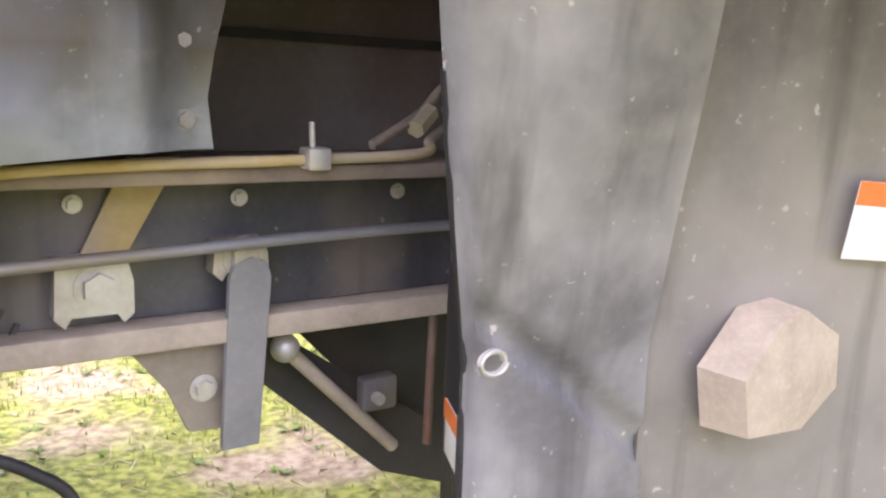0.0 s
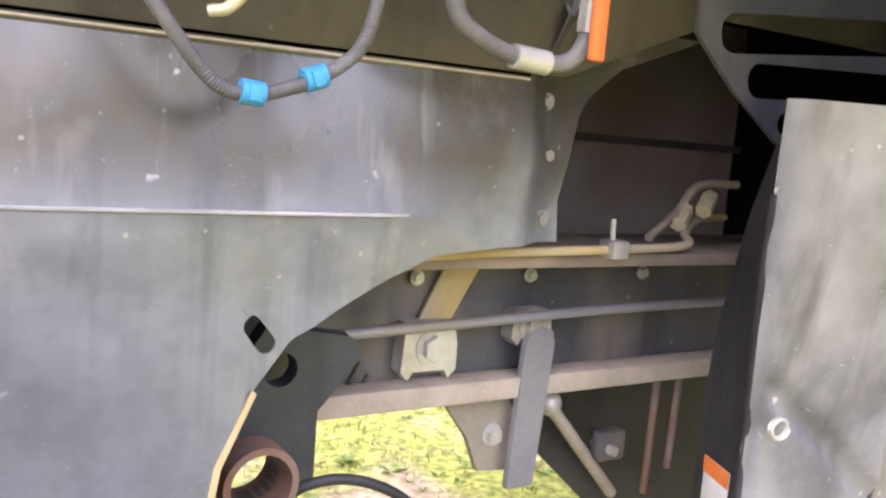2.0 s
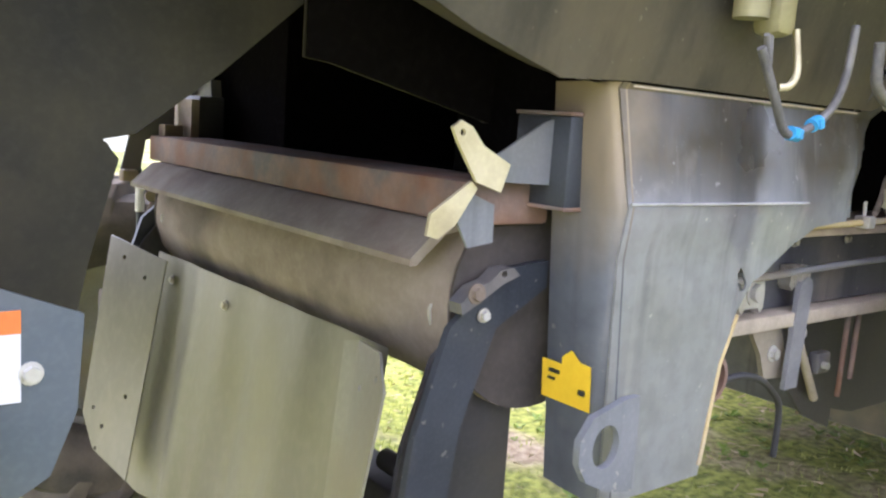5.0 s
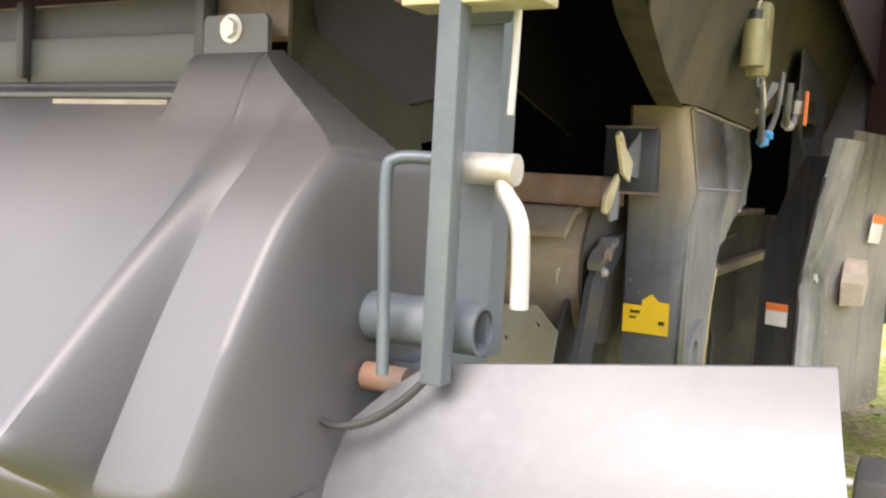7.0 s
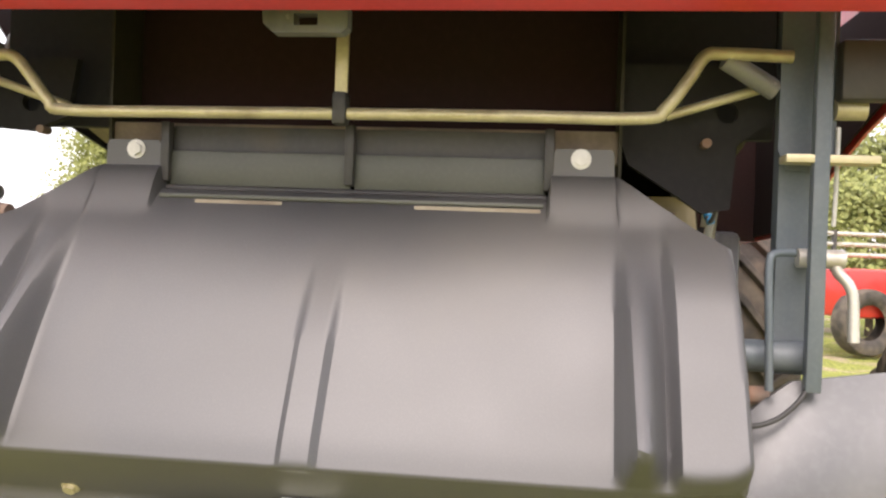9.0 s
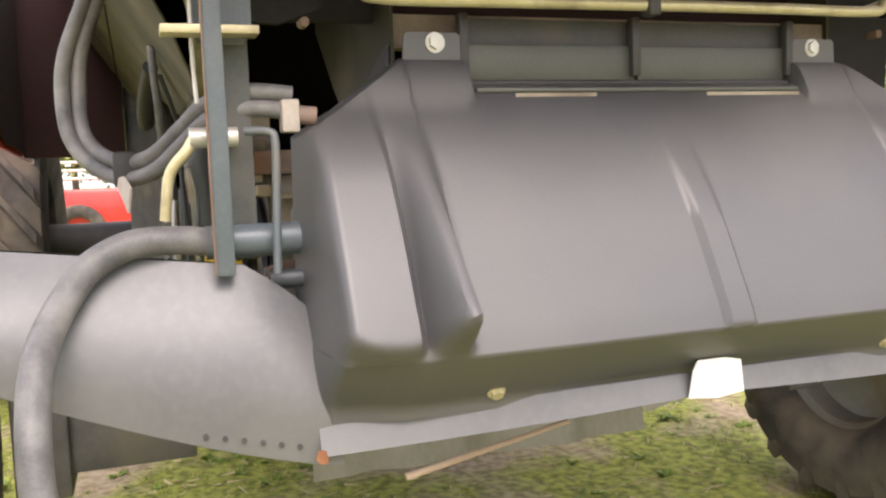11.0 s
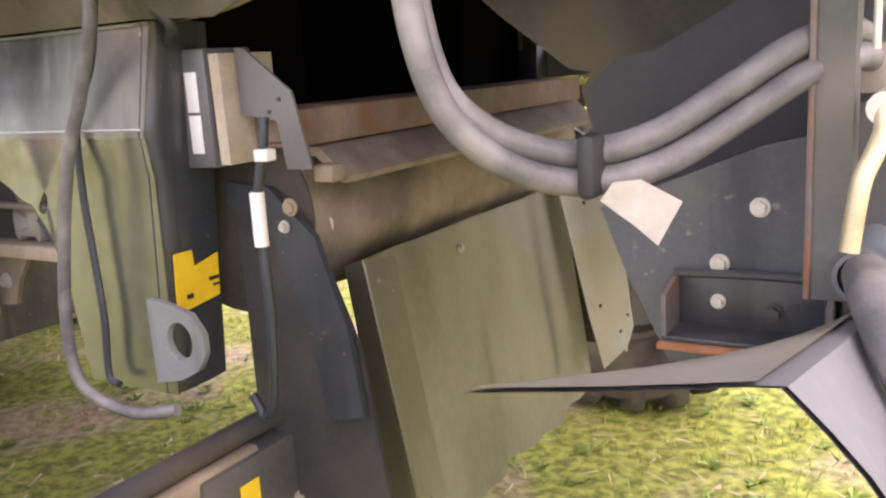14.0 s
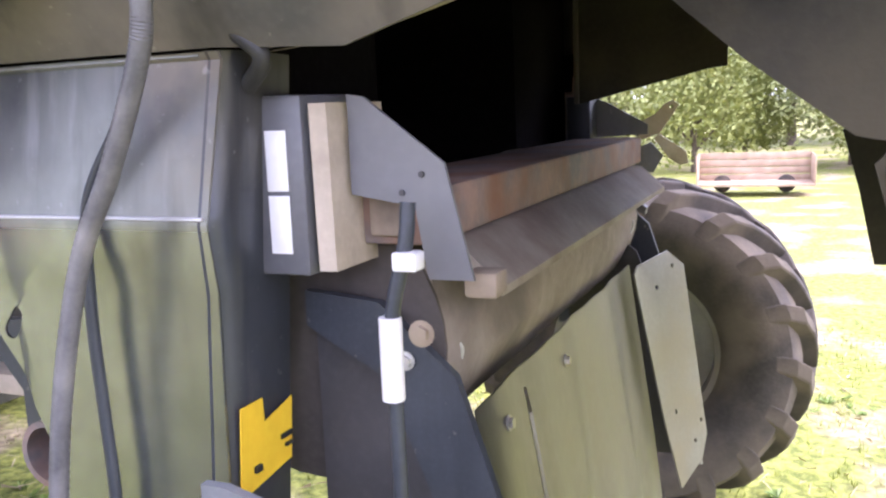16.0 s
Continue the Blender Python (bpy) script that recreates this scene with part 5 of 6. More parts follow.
    if s < 0:
        rc = part("bearing_box", box_bm(-1.075, -0.872, -0.735, -0.66, 1.09, 1.165, bevel=0.006), POLE_PAINT, combine, "box-shaped bearing housing")
    else:
        # open tray: a back, a floor, two ends and a rolled upper rim
        rc = part("bearing_box", box_bm(-1.075, -0.872, 0.66, 0.668, 1.09, 1.165, bevel=0.002), DARK_PAINT, combine, "open dark bearing tray")
        part("tray_floor", box_bm(-1.075, -0.872, 0.668, 0.735, 1.09, 1.096, bevel=0.001), DARK_PAINT, rc)
        for x in (-1.075, -0.878):
            part("tray_end", plate([(0.668, 1.096), (0.735, 1.096), (0.735, 1.15), (0.668, 1.165)], lambda u, v, w: (x + w, u, v), 0.006), EDGE_RUST, rc)
        part("tray_rim", tube([(-1.075, 0.672, 1.168), (-0.97, 0.672, 1.169), (-0.872, 0.672, 1.166)], 0.006, 8), BLACK, rc)
        part("bolt", hexbolt((-0.93, 0.669, 1.13), (0, 1, 0), 0.007), ZINC, rc)
        part("bolt", hexbolt((-1.0, 0.669, 1.12), (0, 1, 0), 0.009), BLACK, rc)
    part("rusty_lip", box_bm(-1.08, -0.868, s * 0.655, s * 0.745, 1.08, 1.089, bevel=0.002), RUST, rc)
    if s < 0:
        part("safety_label", box_bm(-0.90, -0.83, s * 0.6615, s * 0.663, 1.16, 1.26, bevel=0), WHITE, ck, "white label with an orange head")
        part("label_head", box_bm(-0.90, -0.83, s * 0.6625, s * 0.664, 1.235, 1.26, bevel=0), ORANGE, ck)
    # curved deflector
    bm = bmesh.new()
    lines = []
    for u in [k / 10 for k in range(11)]:
        y = 0.70 + (0.485 if s < 0 else 0.518) * u
        zt = 1.172 + 0.062 * u if u > 0.15 else 1.105 + 0.45 * u
        zb = 0.855 + 0.185 * u ** 1.3
        xt, xb = -1.155 + 0.055 * u, -1.235 + 0.045 * u
        back = -1.06 + 0.222 * u
        low = zt - 0.049 * u - 0.085 * (1 - u)
        line = [(back, y - 0.02 * u, low), ((back + xt) / 2, y - 0.008 * u, (low + zt) / 2), (xt + 0.02, y, zt - 0.002)]
        for k in range(8):
            v = k / 7
            line.append((xt + (xb - xt) * v - 0.035 * math.sin(math.pi * v), y - 0.03 * v * (1 - u) + (0.045 * v * u if s < 0 else 0.0), zt + (zb - zt) * v))
        lines.append(line)
    for t in (0.0, 0.004):
        rows = [[bm.verts.new((x + t, s * yy, z - t * 0.5)) for x, yy, z in line] for line in lines]
        for a, b in zip(rows, rows[1:]):
            for k in range(len(a) - 1):
                bm.faces.new((a[k], a[k + 1], b[k + 1], b[k]))
    if s > 0:
        bm_dust = bmesh.new()
        rows = [[bm_dust.verts.new((x, yy, z + 0.003)) for x, yy, z in line[:3]] for line in lines[2:]]
        for a, b in zip(rows, rows[1:]):
            for k in range(2):
                bm_dust.faces.new((a[k], a[k + 1], b[k + 1], b[k]))
        part("lip_dust", bm_dust, PALE_SHEET, combine, "pale dust lying on the lip of the deflector", smooth=True)
    d = part("deflector_plate", bm, PLATE, combine, "curved bare grey steel deflector", smooth=True)
    for k in range(6):
        u = 0.08 + k * 0.055
        y = 0.70 + 0.52 * u
        part("bolt", rod(bmesh.new(), (-1.2365 + 0.052 * (u - 0.08), s * y, 0.885 + 0.12 * u), (-1.20, s * y, 0.885 + 0.12 * u), 0.0045, 8), BLACK, d)


for s in (-1, 1):
    pole_group(s)
part("foot_cable", tube([(-1.178, -0.812, 1.178), (-1.19, -0.79, 1.152), (-1.20, -0.758, 1.128), (-1.206, -0.72, 1.116), (-1.20, -0.69, 1.12)], 0.0045, 8), BLACK_HOSE, combine, "thin black cable at the foot of the post")
part("rust_patch", plate([(0.70, 0.868), (0.703, 0.888), (0.716, 0.89), (0.72, 0.875), (0.712, 0.866)], yz(-1.252), 0.002), RUST, combine, "rusty corner of the deflector")
part("wedged_stalk", rod(bmesh.new(), (-1.173, 0.55, 0.795), (-1.151, 0.22, 0.845), 0.007, 8, 0.005), WOOD, combine, "dry stalk stuck under the lip")
# lip band under the hood, with a paper tag
bm = bmesh.new()
for t in (0.0, 0.003):
    rows = []
    for k in range(31):
        y = -0.71 + 1.42 * k / 30
        x = -1.285 + 0.05 * (abs(y) / 0.71) ** 2
        rows.append([bm.verts.new((x + t, y, 0.945 - 0.02 * (abs(y) / 0.7) ** 2)), bm.verts.new((x - 0.015 + t, y, 0.908 - 0.03 * (abs(y) / 0.7)))])
    for a, b in zip(rows, rows[1:]):
        bm.faces.new((a[0], a[1], b[1], b[0]))
part("lip_band", bm, PLATE, combine, "bare steel band under the hood", smooth=True)
part("paper_tag", plate([(-0.058, 0.906), (-0.052, 0.965), (-0.02, 0.972), (0.04, 0.972), (0.05, 0.955), (0.06, 0.906), (0.0, 0.9)], yz(-1.308), 0.003), WHITE, combine, "white tag stuck to the lip")

# drain hose on the far cross tube
part("drain_hose", tube([(-1.118, 0.845, 1.222), (-1.125, 0.90, 1.23), (-1.138, 0.975, 1.228), (-1.162, 1.035, 1.20), (-1.195, 1.07, 1.158), (-1.24, 1.095, 1.115), (-1.29, 1.108, 1.07), (-1.335, 1.112, 1.01), (-1.365, 1.11, 0.94), (-1.385, 1.10, 0.86), (-1.395, 1.09, 0.76)], 0.0235, 20, 6, 0.019), HOSE, combine, "thick grey rubber drain hose")
# looping hydraulic hoses
loop = [(-0.70, 0.98, 1.85), (-0.715, 1.03, 1.7), (-0.728, 1.075, 1.58), (-0.737, 1.085, 1.50), (-0.762, 1.075, 1.415), (-0.805, 1.033, 1.358), (-0.862, 0.978, 1.334), (-0.93, 0.928, 1.346), (-1.0, 0.878, 1.39), (-1.055, 0.835, 1.428), (-1.095, 0.77, 1.442), (-1.107, 0.70, 1.436)]
for k, m in ((0, HOSE), (1, HOSE)):
    side = [(x + 0.012 * k, y - 0.03 * k * max(0.0, min(1.0, (z - 1.33) / 0.12)) * (1 if x > -0.86 else 0), z + k * (0.029 if x < -0.80 else 0.02)) for x, y, z in loop]
    part("hydraulic_hose", tube(side, 0.0148, 14, 7), m, combine, "scuffed grey hydraulic hose")
part("hose_clip", box_bm(-0.884, -0.864, 0.958, 1.0, 1.318, 1.384, bevel=0.008), BLACK_HOSE, combine, "black strap round two hoses")
tag = [(-0.888, 1.318), (-0.90, 1.336), (-0.925, 1.338), (-0.963, 1.315), (-0.941, 1.272), (-0.92, 1.292)]
part("hose_tag", plate(tag, lambda u, v, w: (u, 0.985 + 0.3 * (u + 0.92) - w, v), 0.004), TAG, combine, "beige tag on the hoses")
part("hose_coupling", box_bm(-1.13, -1.095, 0.695, 0.725, 1.40, 1.455, bevel=0.004), TAG, combine)
part("coupling_end", rod(bmesh.new(), (-1.11, 0.695, 1.43), (-1.112, 0.665, 1.427), 0.016, 12), RUSTY_GREY, combine)


# -- rear axle --
AXLE_PAINT = mat("dusty_axle_paint", (0.055, 0.054, 0.056), (0.09, 0.087, 0.083), 0.5, 0.1, 7, 0.1, 90, (0.13, 0.115, 0.09), 0.25)
def axle(s):
    part("axle_beam", box_bm(-0.13, -0.03, s * 0.0, s * 0.87, 0.60, 0.79, bevel=0.008), AXLE_PAINT, combine, "black box-section axle beam")
    a = part("axle_extension", box_bm(-0.125, -0.04, s * 0.85, s * 1.24, 0.555, 0.76, bevel=0.008), AXLE_PAINT, combine, "telescopic axle end")
    part("axle_arm", box_bm(-0.12, -0.06, s * 0.72, s * 1.14, 0.765, 0.80, bevel=0.006), STRAW_DUST, combine)
    part("steering_cylinder", rod(bmesh.new(), (-0.09, s * 0.30, 0.82), (-0.09, s * 1.06, 0.825), 0.022, 18), BLACK, combine)
    part("cylinder_rod", rod(bmesh.new(), (-0.09, s * 1.04, 0.825), (-0.09, s * 1.20, 0.825), 0.011, 14), ZINC, combine)
    part("king_pin_block", box_bm(-0.16, 0.02, s * 1.17, s * 1.31, 0.50, 0.86, bevel=0.015), AXLE_PAINT, combine, "king pin block")
    for k in range(5):
        part("bolt", hexbolt((-0.13, s * (0.81 - 0.058 * k), 0.647), (-1, 0, 0), 0.016, 0.012), ZINC, combine)
    if s > 0:
        lb = part("warning_label", box_bm(-0.133, -0.131, 0.742, 0.79, 0.672, 0.748, bevel=0), YELLOW, combine, "yellow warning label")
        part("print_mark", plate([(0.752, 0.682), (0.78, 0.682), (0.766, 0.708)], yz(-0.1345), 0.0012), INK, lb)


for s in (-1, 1):
    axle(s)


def tyre_mesh(R, half, rim):
    """The carcass, axle along y."""
    bm = bmesh.new()
    prof = [(rim, -half * 0.62), (rim + 0.03, -half * 0.80), ((R + rim) / 2 - 0.02, -half), (R - 0.10, -half * 0.98), (R - 0.05, -half * 0.90), (R - 0.028, -half * 0.7), (R - 0.02, -half * 0.3), (R - 0.02, 0),
            (R - 0.02, half * 0.3), (R - 0.028, half * 0.7), (R - 0.05, half * 0.90), (R - 0.10, half * 0.98), ((R + rim) / 2 - 0.02, half), (rim + 0.03, half * 0.80), (rim, half * 0.62)]
    seg = 56
    rings = [[bm.verts.new((r * math.cos(2 * math.pi * k / seg), y, r * math.sin(2 * math.pi * k / seg))) for k in range(seg)] for r, y in prof]
    for a, b in zip(rings, rings[1:]):
        for k in range(seg):
            bm.faces.new((a[k], a[(k + 1) % seg], b[(k + 1) % seg], b[k]))
    return bm


def lug_meshes(R, half, lug_h, lug_w, lug_len, hand):
    """One tread lug for each side of the tyre."""
    made = []
    for side in (-1, 1):
        bm = bmesh.new()
        rows = []
        for t in (0.0, 0.3, 0.6, 0.82, 0.94, 1.0):
            y = side * (-0.04 * half + t * half * 1.02)
            ang = hand * lug_len * t
            base = R - 0.02 - {0.0: 0.0, 0.3: 0.0, 0.6: 0.004, 0.82: 0.018, 0.94: 0.05, 1.0: 0.115}[t]
            wide = lug_w * (0.8 + 0.4 * t) / R
            top = base + lug_h * (1.0 if t < 0.9 else 0.75)
            rows.append([bm.verts.new((r * math.cos(ang + d), y, r * math.sin(ang + d))) for r, d in ((base - 0.02, -wide * 0.64), (top - 0.006, -wide * 0.46), (top, -wide * 0.36), (top, wide * 0.36), (top - 0.006, wide * 0.46), (base - 0.02, wide * 0.64))])
        for a, b in zip(rows, rows[1:]):
            for k in range(5):
                bm.faces.new((a[k], a[k + 1], b[k + 1], b[k]))
        bm.faces.new(rows[0])
        bm.faces.new(rows[-1])
        bmesh.ops.recalc_face_normals(bm, faces=bm.faces)
        me = bpy.data.meshes.new("lug")
        bm.to_mesh(me)
        bm.free()
        me.materials.append(RUBBER)
        made.append(me)
    return made


def add_lugs(tyre, R, half, count, lug_h, lug_w, lug_len, hand):
    for side, me in enumerate(lug_meshes(R, half, lug_h, lug_w, lug_len, hand)):
        for i in range(count):
            lug = new("lug", me)
            lug.parent = tyre
            lug.matrix_basis = Matrix.Rotation(2 * math.pi * (i + 0.5 * side) / count, 4, "Y")


def wheel(x, y, z, R, half, rim, s, lugs=18, lug_h=0.048, lug_w=0.06, lug_len=0.42, label="lugged rear tyre grey with dust"):
    w = part("wheel", tyre_mesh(R, half, rim), RUBBER, combine, label, smooth=True)
    add_lugs(w, R, half, lugs, lug_h, lug_w, lug_len, s)
    w.matrix_basis = pose(x, y, z, 0, 7, 0)
    bm = bmesh.new()
    inner = -s
    prof = [(rim + 0.012, inner * half * 0.66), (rim + 0.012, inner * half * 0.60), (rim - 0.02, inner * half * 0.5), (rim - 0.03, inner * half * 0.1), (rim * 0.72, inner * half * 0.05), (rim * 0.5, inner * half * 0.0), (rim * 0.3, inner * half * 0.12), (0.02, inner * half * 0.12)]
    seg = 40
    rings = [[bm.verts.new((r * math.cos(2 * math.pi * k / seg), yy, r * math.sin(2 * math.pi * k / seg))) for k in range(seg)] for r, yy in prof]
    rings = [[bm.verts.new((r * math.cos(2 * math.pi * k / seg), -yy, r * math.sin(2 * math.pi * k / seg))) for k in range(seg)] for r, yy in prof[:3]][::-1] + rings
    for a, b in zip(rings, rings[1:]):
        for k in range(seg):
            bm.faces.new((a[k], a[(k + 1) % seg], b[(k + 1) % seg], b[k]))
    bm.faces.new(rings[-1])
    r = part("rim", bm, RIM, w, "dusty grey steel rim", smooth=True)
    return w


for s in (-1, 1):
    wheel(-0.05, s * 1.62, 0.60, 0.585, 0.205, 0.30, s)
    wheel(3.75, s * 1.72, 0.93, 0.93, 0.25, 0.45, s, 22, 0.05, 0.075, 0.36, "large lugged front tyre brown with dust")
    part("front_axle", rod(bmesh.new(), (3.75, s * 0.4, 0.93), (3.75, s * 1.75, 0.93), 0.14, 20), BLACK, combine)
tank = part("side_tank", box_bm(2.15, 3.0, -1.40, -0.98, 0.85, 1.52, bevel=0.04), GUARD_BLUE, combine, "dull grey side tank")
part("tank_strap", box_bm(2.13, 2.16, -1.38, -1.0, 1.15, 1.22, bevel=0.004), BLACK, tank)
part("front_body", box_bm(2.3, 4.6, -1.0, 1.0, 0.4, 2.4, bevel=0.02), RAIL, combine, "dark front body between the drive wheels")

# -- pipes, valves and cables on the sides --
CANISTER = mat("yellowed_canister_paint", (0.3, 0.28, 0.13), (0.4, 0.37, 0.2), 0.5, 0.2, 12, 0.06, 120, (0.2, 0.18, 0.1), 0.25)
hz = lambda pts, r, m, name, label="": part(name, tube(pts, r, 12, 28, ribs=0.0007) if name == "corrugated_conduit" else tube(pts, r, 12, 6), m, combine, label)
hz([(0.10, -0.90, 1.62), (0.15, -0.90, 1.553), (0.19, -0.895, 1.51), (0.225, -0.89, 1.50), (0.26, -0.89, 1.508), (0.295, -0.892, 1.523), (0.33, -0.897, 1.552), (0.342, -0.905, 1.60), (0.345, -0.91, 1.68)], 0.0066, HOSE, "corrugated_conduit", "grey corrugated conduit")
for x, z, r in ((0.228, 1.502, -5), (0.288, 1.521, 20)):
    bm = rod(bmesh.new(), (-0.011, 0, 0), (0.011, 0, 0), 0.0115, 14)
    box(bm, -0.006, 0.006, -0.015, 0.0, -0.008, 0.008, 0.002)
    c = part("blue_clip", bm, BLUE, combine, "bright blue plastic connector clip")
    c.matrix_basis = pose(x, -0.892, z, 0, -r, 0)
hz([(0.41, -0.92, 1.66), (0.425, -0.915, 1.60), (0.46, -0.91, 1.578), (0.505, -0.905, 1.566), (0.55, -0.905, 1.563), (0.58, -0.91, 1.57), (0.594, -0.915, 1.60), (0.594, -0.92, 1.66)], 0.0095, HOSE, "oil_hose", "grey oil hose")
part("hose_ferrule", rod(bmesh.new(), (0.505, -0.905, 1.566), (0.55, -0.905, 1.563), 0.0135, 12), ZINC, combine)
part("hose_nut", rod(bmesh.new(), (0.594, -0.918, 1.60), (0.594, -0.92, 1.635), 0.014, 6), ZINC, combine)
part("valve_lever", box_bm(0.578, 0.598, -0.945, -0.935, 1.568, 1.66, bevel=0.004), ORANGE, combine, "orange valve lever")
can = part("filter_canister", box_bm(0.135, 0.185, -0.905, -0.852, 1.642, 1.815, bevel=0.016), CANISTER, combine, "yellowish filter canister")
part("solenoid_coil", rod(bmesh.new(), (0.098, -0.878, 1.662), (0.098, -0.878, 1.762), 0.026, 18), CANISTER, can)
part("coil_cap", rod(bmesh.new(), (0.098, -0.878, 1.762), (0.098, -0.878, 1.785), 0.014, 12), BLACK, can)
part("coil_wire", tube([(0.098, -0.878, 1.78), (0.09, -0.885, 1.80), (0.12, -0.89, 1.82), (0.16, -0.89, 1.84)], 0.003, 8), ZINC, can)
hz([(0.22, -0.88, 1.66), (0.22, -0.89, 1.60), (0.205, -0.89, 1.575), (0.19, -0.88, 1.57)], 0.006, YELLOW_ZINC, "elbow_pipe")
hz([(0.15, -0.88, 1.66), (0.14, -0.89, 1.60), (0.11, -0.9, 1.64)], 0.005, HOSE, "thin_wire")
hz([(-0.05, 0.90, 1.70), (-0.045, 0.895, 1.60), (-0.03, 0.89, 1.545), (0.02, 0.885, 1.445), (0.08, 0.88, 1.345), (0.125, 0.88, 1.20), (0.145, 0.885, 1.06), (0.14, 0.885, 0.96), (0.09, 0.885, 0.92), (0.0, 0.88, 0.905), (-0.08, 0.86, 0.915)], 0.0105, HOSE, "corrugated_conduit", "grey corrugated conduit")
hz([(-0.235, 0.745, 1.395), (-0.232, 0.75, 1.35), (-0.215, 0.755, 1.27), (-0.215, 0.755, 1.17), (-0.215, 0.755, 1.06), (-0.20, 0.75, 0.93), (-0.17, 0.74, 0.87), (-0.13, 0.73, 0.90)], 0.0085, DARK_PAINT, "sensor_cable", "grey sensor cable")
hz([(-0.045, 0.88, 1.62), (0.04, 0.84, 1.5), (0.11, 0.832, 1.40), (0.123, 0.83, 1.28), (0.122, 0.828, 1.17), (0.12, 0.826, 1.05), (0.13, 0.826, 0.94), (0.1, 0.83, 0.925)], 0.007, DARK_PAINT, "thin_cable", "thin dark cable on the sheet")
part("cable_sleeve", rod(bmesh.new(), (-0.214, 0.757, 1.275), (-0.214, 0.757, 1.185), 0.0125, 12), WHITE, combine, "white cable sleeve")
part("cable_connector", box_bm(-0.25, -0.222, 0.74, 0.765, 1.325, 1.345, bevel=0.003), WHITE, combine)
hz([(0.36, -0.72, 1.03), (0.41, -0.74, 1.045), (0.46, -0.75, 1.035), (0.51, -0.75, 1.005), (0.55, -0.75, 0.96), (0.55, -0.75, 0.86)], 0.007, BLACK_HOSE, "black_cable")
hz([(-0.10, 0.78, 1.70), (-0.06, 0.80, 1.60), (-0.10, 0.79, 1.55), (-0.06, 0.76, 1.52)], 0.01, BLACK_HOSE, "thick_cable")
lamp = part("work_lamp", rod(bmesh.new(), (-1.17, -1.015, 1.66), (-1.20, -1.015, 1.66), 0.066, 28), GLASS_LAMP, combine, "round clear rear lamp")
part("lamp_ring", tube([(-1.2, -1.015 + 0.067 * math.cos(a), 1.66 + 0.067 * math.sin(a)) for a in (k * 0.3 for k in range(22))], 0.006, 8, 1), BLACK, lamp)
part("lamp_bracket", box_bm(-1.17, -1.13, -1.04, -0.85, 1.66, 1.76, bevel=0.006), BLACK, combine)


# ---- surroundings ----
def small_car(x, y, turn, paint, label):
    c = thing("parked_car", label, "car", "parked cars")
    bm = bmesh.new()
    side = [(-2.0, 0.35), (-2.0, 0.75), (-1.75, 0.92), (-1.0, 1.0), (-0.45, 1.42), (0.75, 1.45), (1.45, 1.05), (1.95, 0.95), (2.02, 0.55), (2.0, 0.35)]
    prev = None
    for yy, k in ((-0.8, 0.94), (-0.74, 1.0), (0.74, 1.0), (0.8, 0.94)):
        row = [bm.verts.new((u * k, yy, 0.35 + (v - 0.35) * (k if v > 1.1 else 1))) for u, v in side]
        if prev:
            for i in range(len(side)):
                j = (i + 1) % len(side)
                bm.faces.new((prev[i], prev[j], row[j], row[i]))
        else:
            bm.faces.new(row)
        prev = row
    bm.faces.new(prev)
    part("body", bm, paint, c)
    for yy in (-0.79, 0.79):
        for q in ([(-0.85, 1.0), (-0.42, 1.34), (0.1, 1.36), (0.1, 1.0)], [(0.16, 1.0), (0.16, 1.36), (0.68, 1.36), (1.15, 1.04)]):
            part("side_window", plate(q, lambda u, v, w: (u, yy * 1.03 - 0.005 + w, v), 0.01), CAR_GLASS, c)
        for xx in (-1.25, 1.25):
            w = part("wheel", rod(bmesh.new(), (xx, yy * 0.85, 0.31), (xx, yy * 1.03, 0.31), 0.31, 24), RUBBER, c)
            part("rim", rod(bmesh.new(), (xx, yy * 1.03, 0.31), (xx, yy * 1.05, 0.31), 0.2, 16), RIM, w)
    c.matrix_basis = pose(x, y, 0, 0, 0, turn)


small_car(-0.62, 11.9, 0, CAR_RED, "small red car parked on the bright grass")
small_car(3.6, 19.0, 10, CAR_WHITE, "white car parked further off on the grass")
small_car(-4.2, 20.0, 4, CAR_WHITE, "white car parked further off on the grass")


def implement(x, y, turn, label):
    """A red farm machine with a frame, bars and tyres, seen small between the parts of the combine."""
    c = thing("farm_implement", label, "farm machine", "implements")
    part("body", box_bm(-1.3, 1.3, -0.5, 0.5, 0.55, 1.25, bevel=0.08), RED, c)
    for z in (1.45, 1.6, 1.75):
        part("rail", rod(bmesh.new(), (-1.6, -0.3, z), (1.6, -0.3, z), 0.03, 10), ZINC, c)
    for xx in (-1.4, 0.0, 1.4):
        part("upright", box_bm(xx - 0.03, xx + 0.03, -0.33, -0.27, 1.2, 1.8, bevel=0.005), BLACK, c)
    for xx in (-1.0, 1.0):
        part("tyre", tyre_mesh(0.5, 0.16, 0.25), RUBBER, c, smooth=True).matrix_basis = pose(xx, -0.5, 0.5)
    c.matrix_basis = pose(x, y, 0, 0, 0, turn)


implement(11.0, -5.6, -70, "red farm implement with grey rails standing on grass")
implement(12.0, 6.6, -110, "red farm implement with grey rails standing on grass")
implement(15.0, 1.0, -90, "red farm implement with grey rails standing on grass")


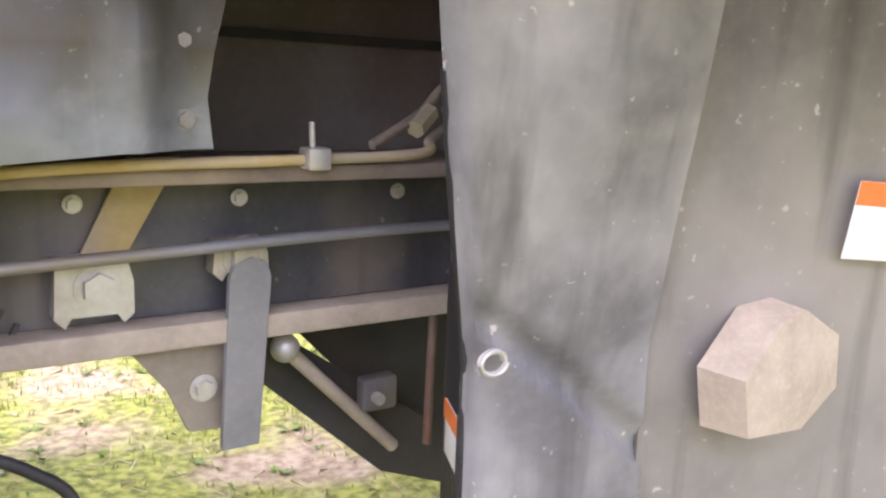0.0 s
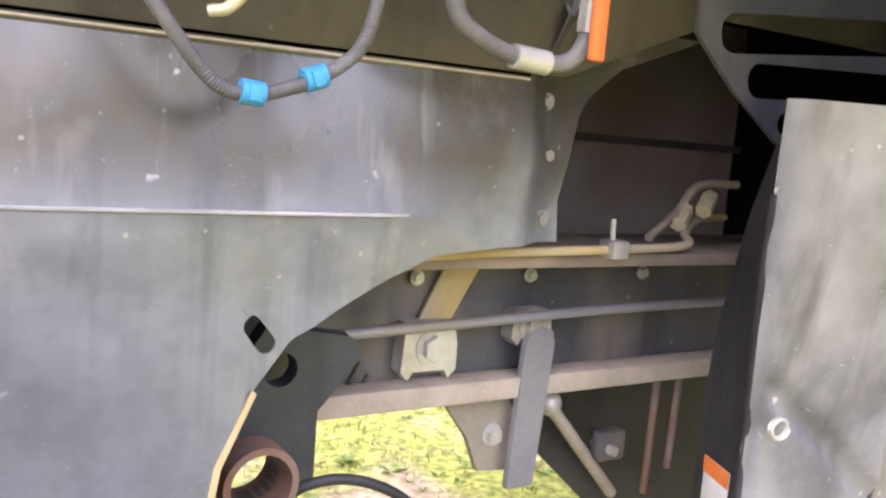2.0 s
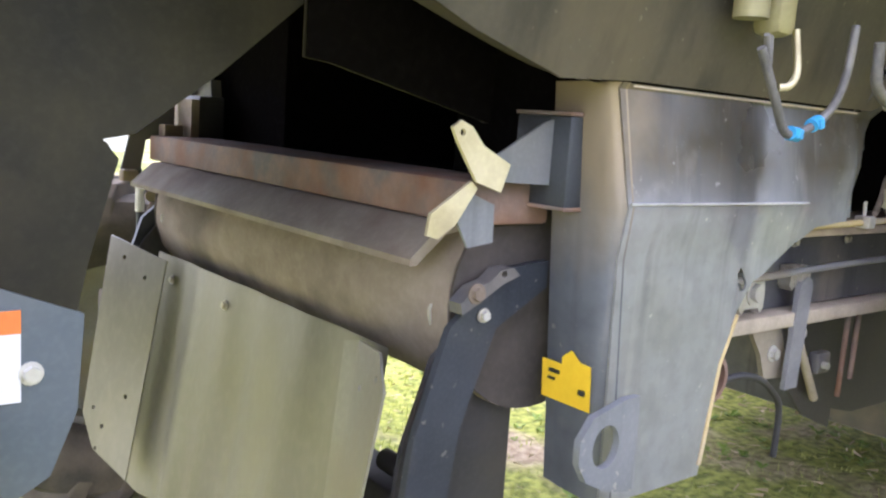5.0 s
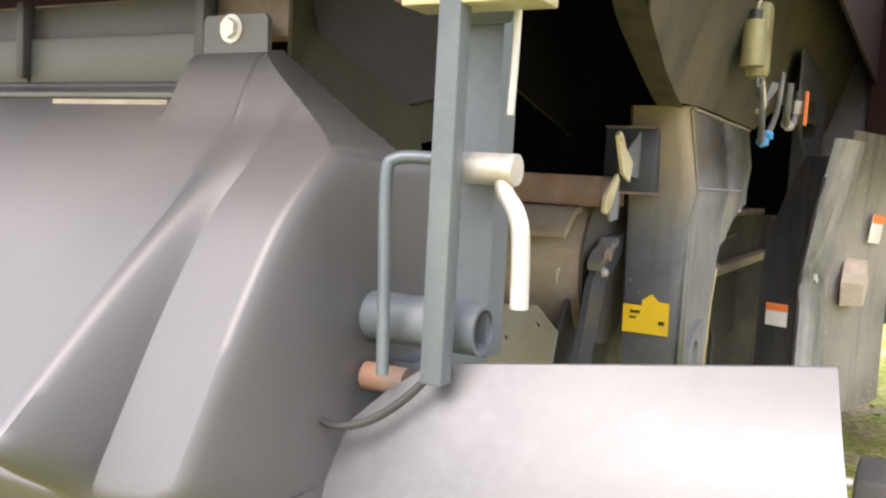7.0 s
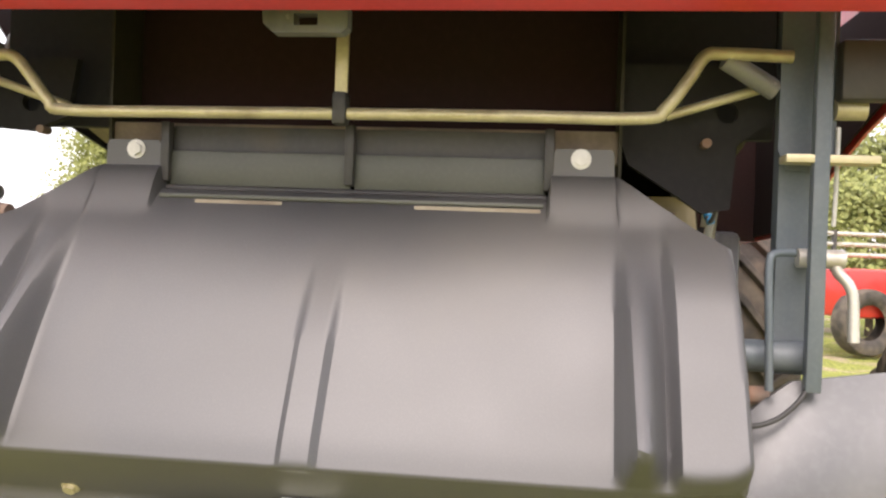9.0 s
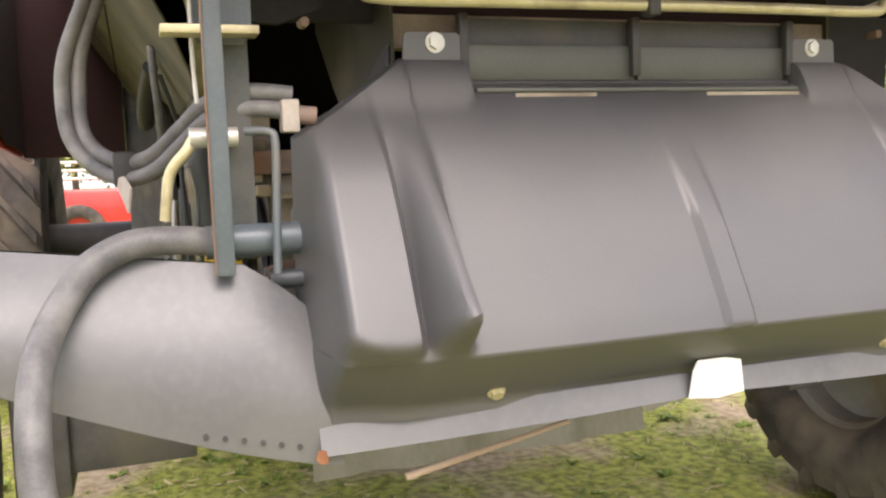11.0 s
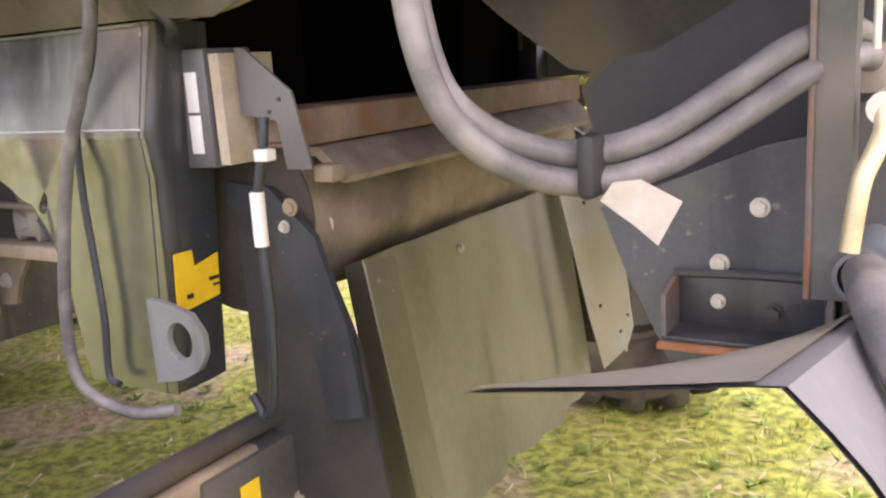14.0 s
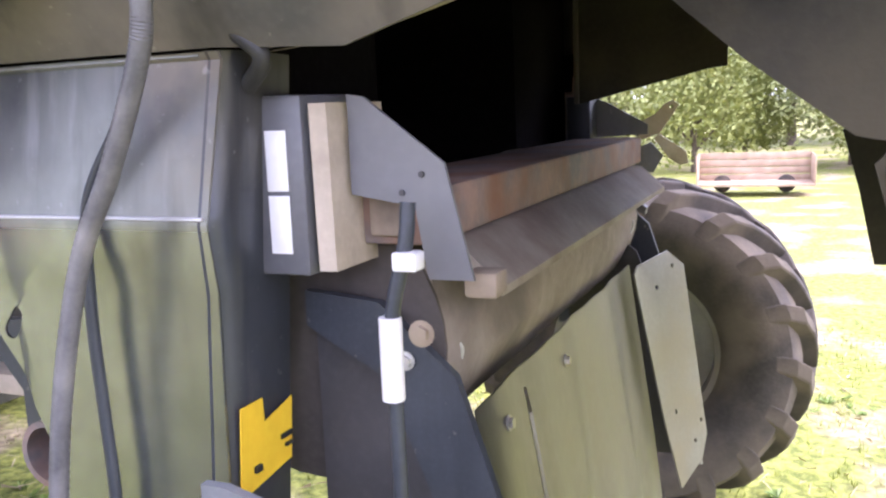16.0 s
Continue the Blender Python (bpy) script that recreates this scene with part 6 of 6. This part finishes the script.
def crate_trailer(x, y):
    c = thing("wooden_trailer", "low pale brown wooden trailer on the grass", "trailer")
    for z in (0.25, 0.42, 0.59, 0.76):
        part("board", box_bm(-1.25, 1.25, -0.6, -0.57, z, z + 0.15, bevel=0.008), WOOD, c)
    part("bed", box_bm(-1.25, 1.25, -0.57, 0.6, 0.22, 0.28, bevel=0.01), WOOD, c)
    part("end_board", box_bm(-1.25, -1.22, -0.57, 0.6, 0.28, 0.9, bevel=0.008), WOOD, c)
    part("end_board", box_bm(1.22, 1.25, -0.57, 0.6, 0.28, 0.9, bevel=0.008), WOOD, c)
    for xx in (-0.7, 0.7):
        part("wheel", rod(bmesh.new(), (xx, -0.5, 0.2), (xx, -0.35, 0.2), 0.2, 18), RUBBER, c)
    c.matrix_basis = pose(x, y, 0, 0, 0, 4) @ Matrix.Scale(0.68, 4)


crate_trailer(0.15, -12.6)


def frame_stand(x, y):
    c = thing("yellow_frame", "yellow tubular steel frame on the grass", "frame")
    for xx in (-0.6, 0.6):
        part("upright", rod(bmesh.new(), (xx, 0, 0), (xx, 0, 2.2), 0.05, 12), YELLOW, c)
    part("rail", rod(bmesh.new(), (-1.2, 0, 2.2), (1.2, 0, 2.2), 0.05, 12), YELLOW, c)
    part("rail", rod(bmesh.new(), (-0.6, 0, 1.3), (0.6, 0, 1.3), 0.04, 12), YELLOW, c)
    c.matrix_basis = pose(x, y, 0)


frame_stand(2.4, 16.8)


def tree(x, y, h, seed, group="hedge trees"):
    rng = random.Random(seed)
    t = thing("tree", "leafy green tree at the edge of the field", "tree", group)
    bm = bmesh.new()
    rod(bm, (0, 0, -0.1), (0.1, 0, h * 0.55), 0.16, 9, 0.07)
    for _ in range(6):
        a = rng.uniform(0, 6.28)
        z = h * rng.uniform(0.3, 0.5)
        rod(bm, (0.05, 0, z), (math.cos(a) * h * 0.25, math.sin(a) * h * 0.25, z + h * 0.25), 0.06, 6, 0.02)
    part("trunk", bm, BARK, t)
    verts, faces = [], []
    for _ in range(120):
        a, e = rng.uniform(0, 6.28), rng.uniform(-0.8, 1.4)
        r = h * 0.34 * rng.uniform(0.5, 1.05)
        c = Vector((math.cos(a) * math.cos(e) * r, math.sin(a) * math.cos(e) * r, h * 0.58 + math.sin(e) * r * 1.1))
        for _ in range(80):
            p = c + Vector((rng.gauss(0, 1), rng.gauss(0, 1), rng.gauss(0, 0.8))) * h * 0.07
            u = Vector((rng.uniform(-1, 1), rng.uniform(-1, 1), rng.uniform(-1, 1))).normalized()
            v = u.orthogonal().normalized()
            k, z = len(verts), h * rng.uniform(0.011, 0.023)
            verts += [p - u * z, p + v * z * 0.5, p + u * z, p - v * z * 0.5]
            faces.append((k, k + 1, k + 2, k + 3))
    me = bpy.data.meshes.new("crown")
    me.from_pydata(verts, [], faces)
    me.materials.append(LEAF)
    crown = new("crown", me)
    crown.parent = t
    t.matrix_basis = pose(x, y, 0)
    return t


rng = random.Random(11)
models = [tree(-9, -30, 6.5, 1), tree(-3, -29, 7.5, 2), tree(3, -31, 6.0, 3)]
spots = [(9, -30), (15, -29), (21, -27), (27, -23), (-15, -30), (30, -17), (32, -12), (33, -6), (33, 0), (33, 6), (32, 12), (30, 17), (6, -27), (-6, -27), (0, -27), (-12, -28), (12, -27), (28, -20), (31, -9), (32, -3), (32, 3), (31, 9), (18, -28), (24, -25)]
spots = [(x, y, 1.0) for x, y in spots] + [(-7 + 1.5 * k, -17 - 1.5 * (k % 3), 0.5) for k in range(14)] + [(13 + 0.4 * k, -14 + 2.6 * k, 0.6) for k in range(4)]
for k, (x, y, size) in enumerate(spots):
    m = pose(x + rng.uniform(-1, 1) * size, y, -0.6 * (size < 1), 0, 0, rng.uniform(0, 360)) @ Matrix.Scale(size, 4)
    copy_thing(models[k % 3], m)
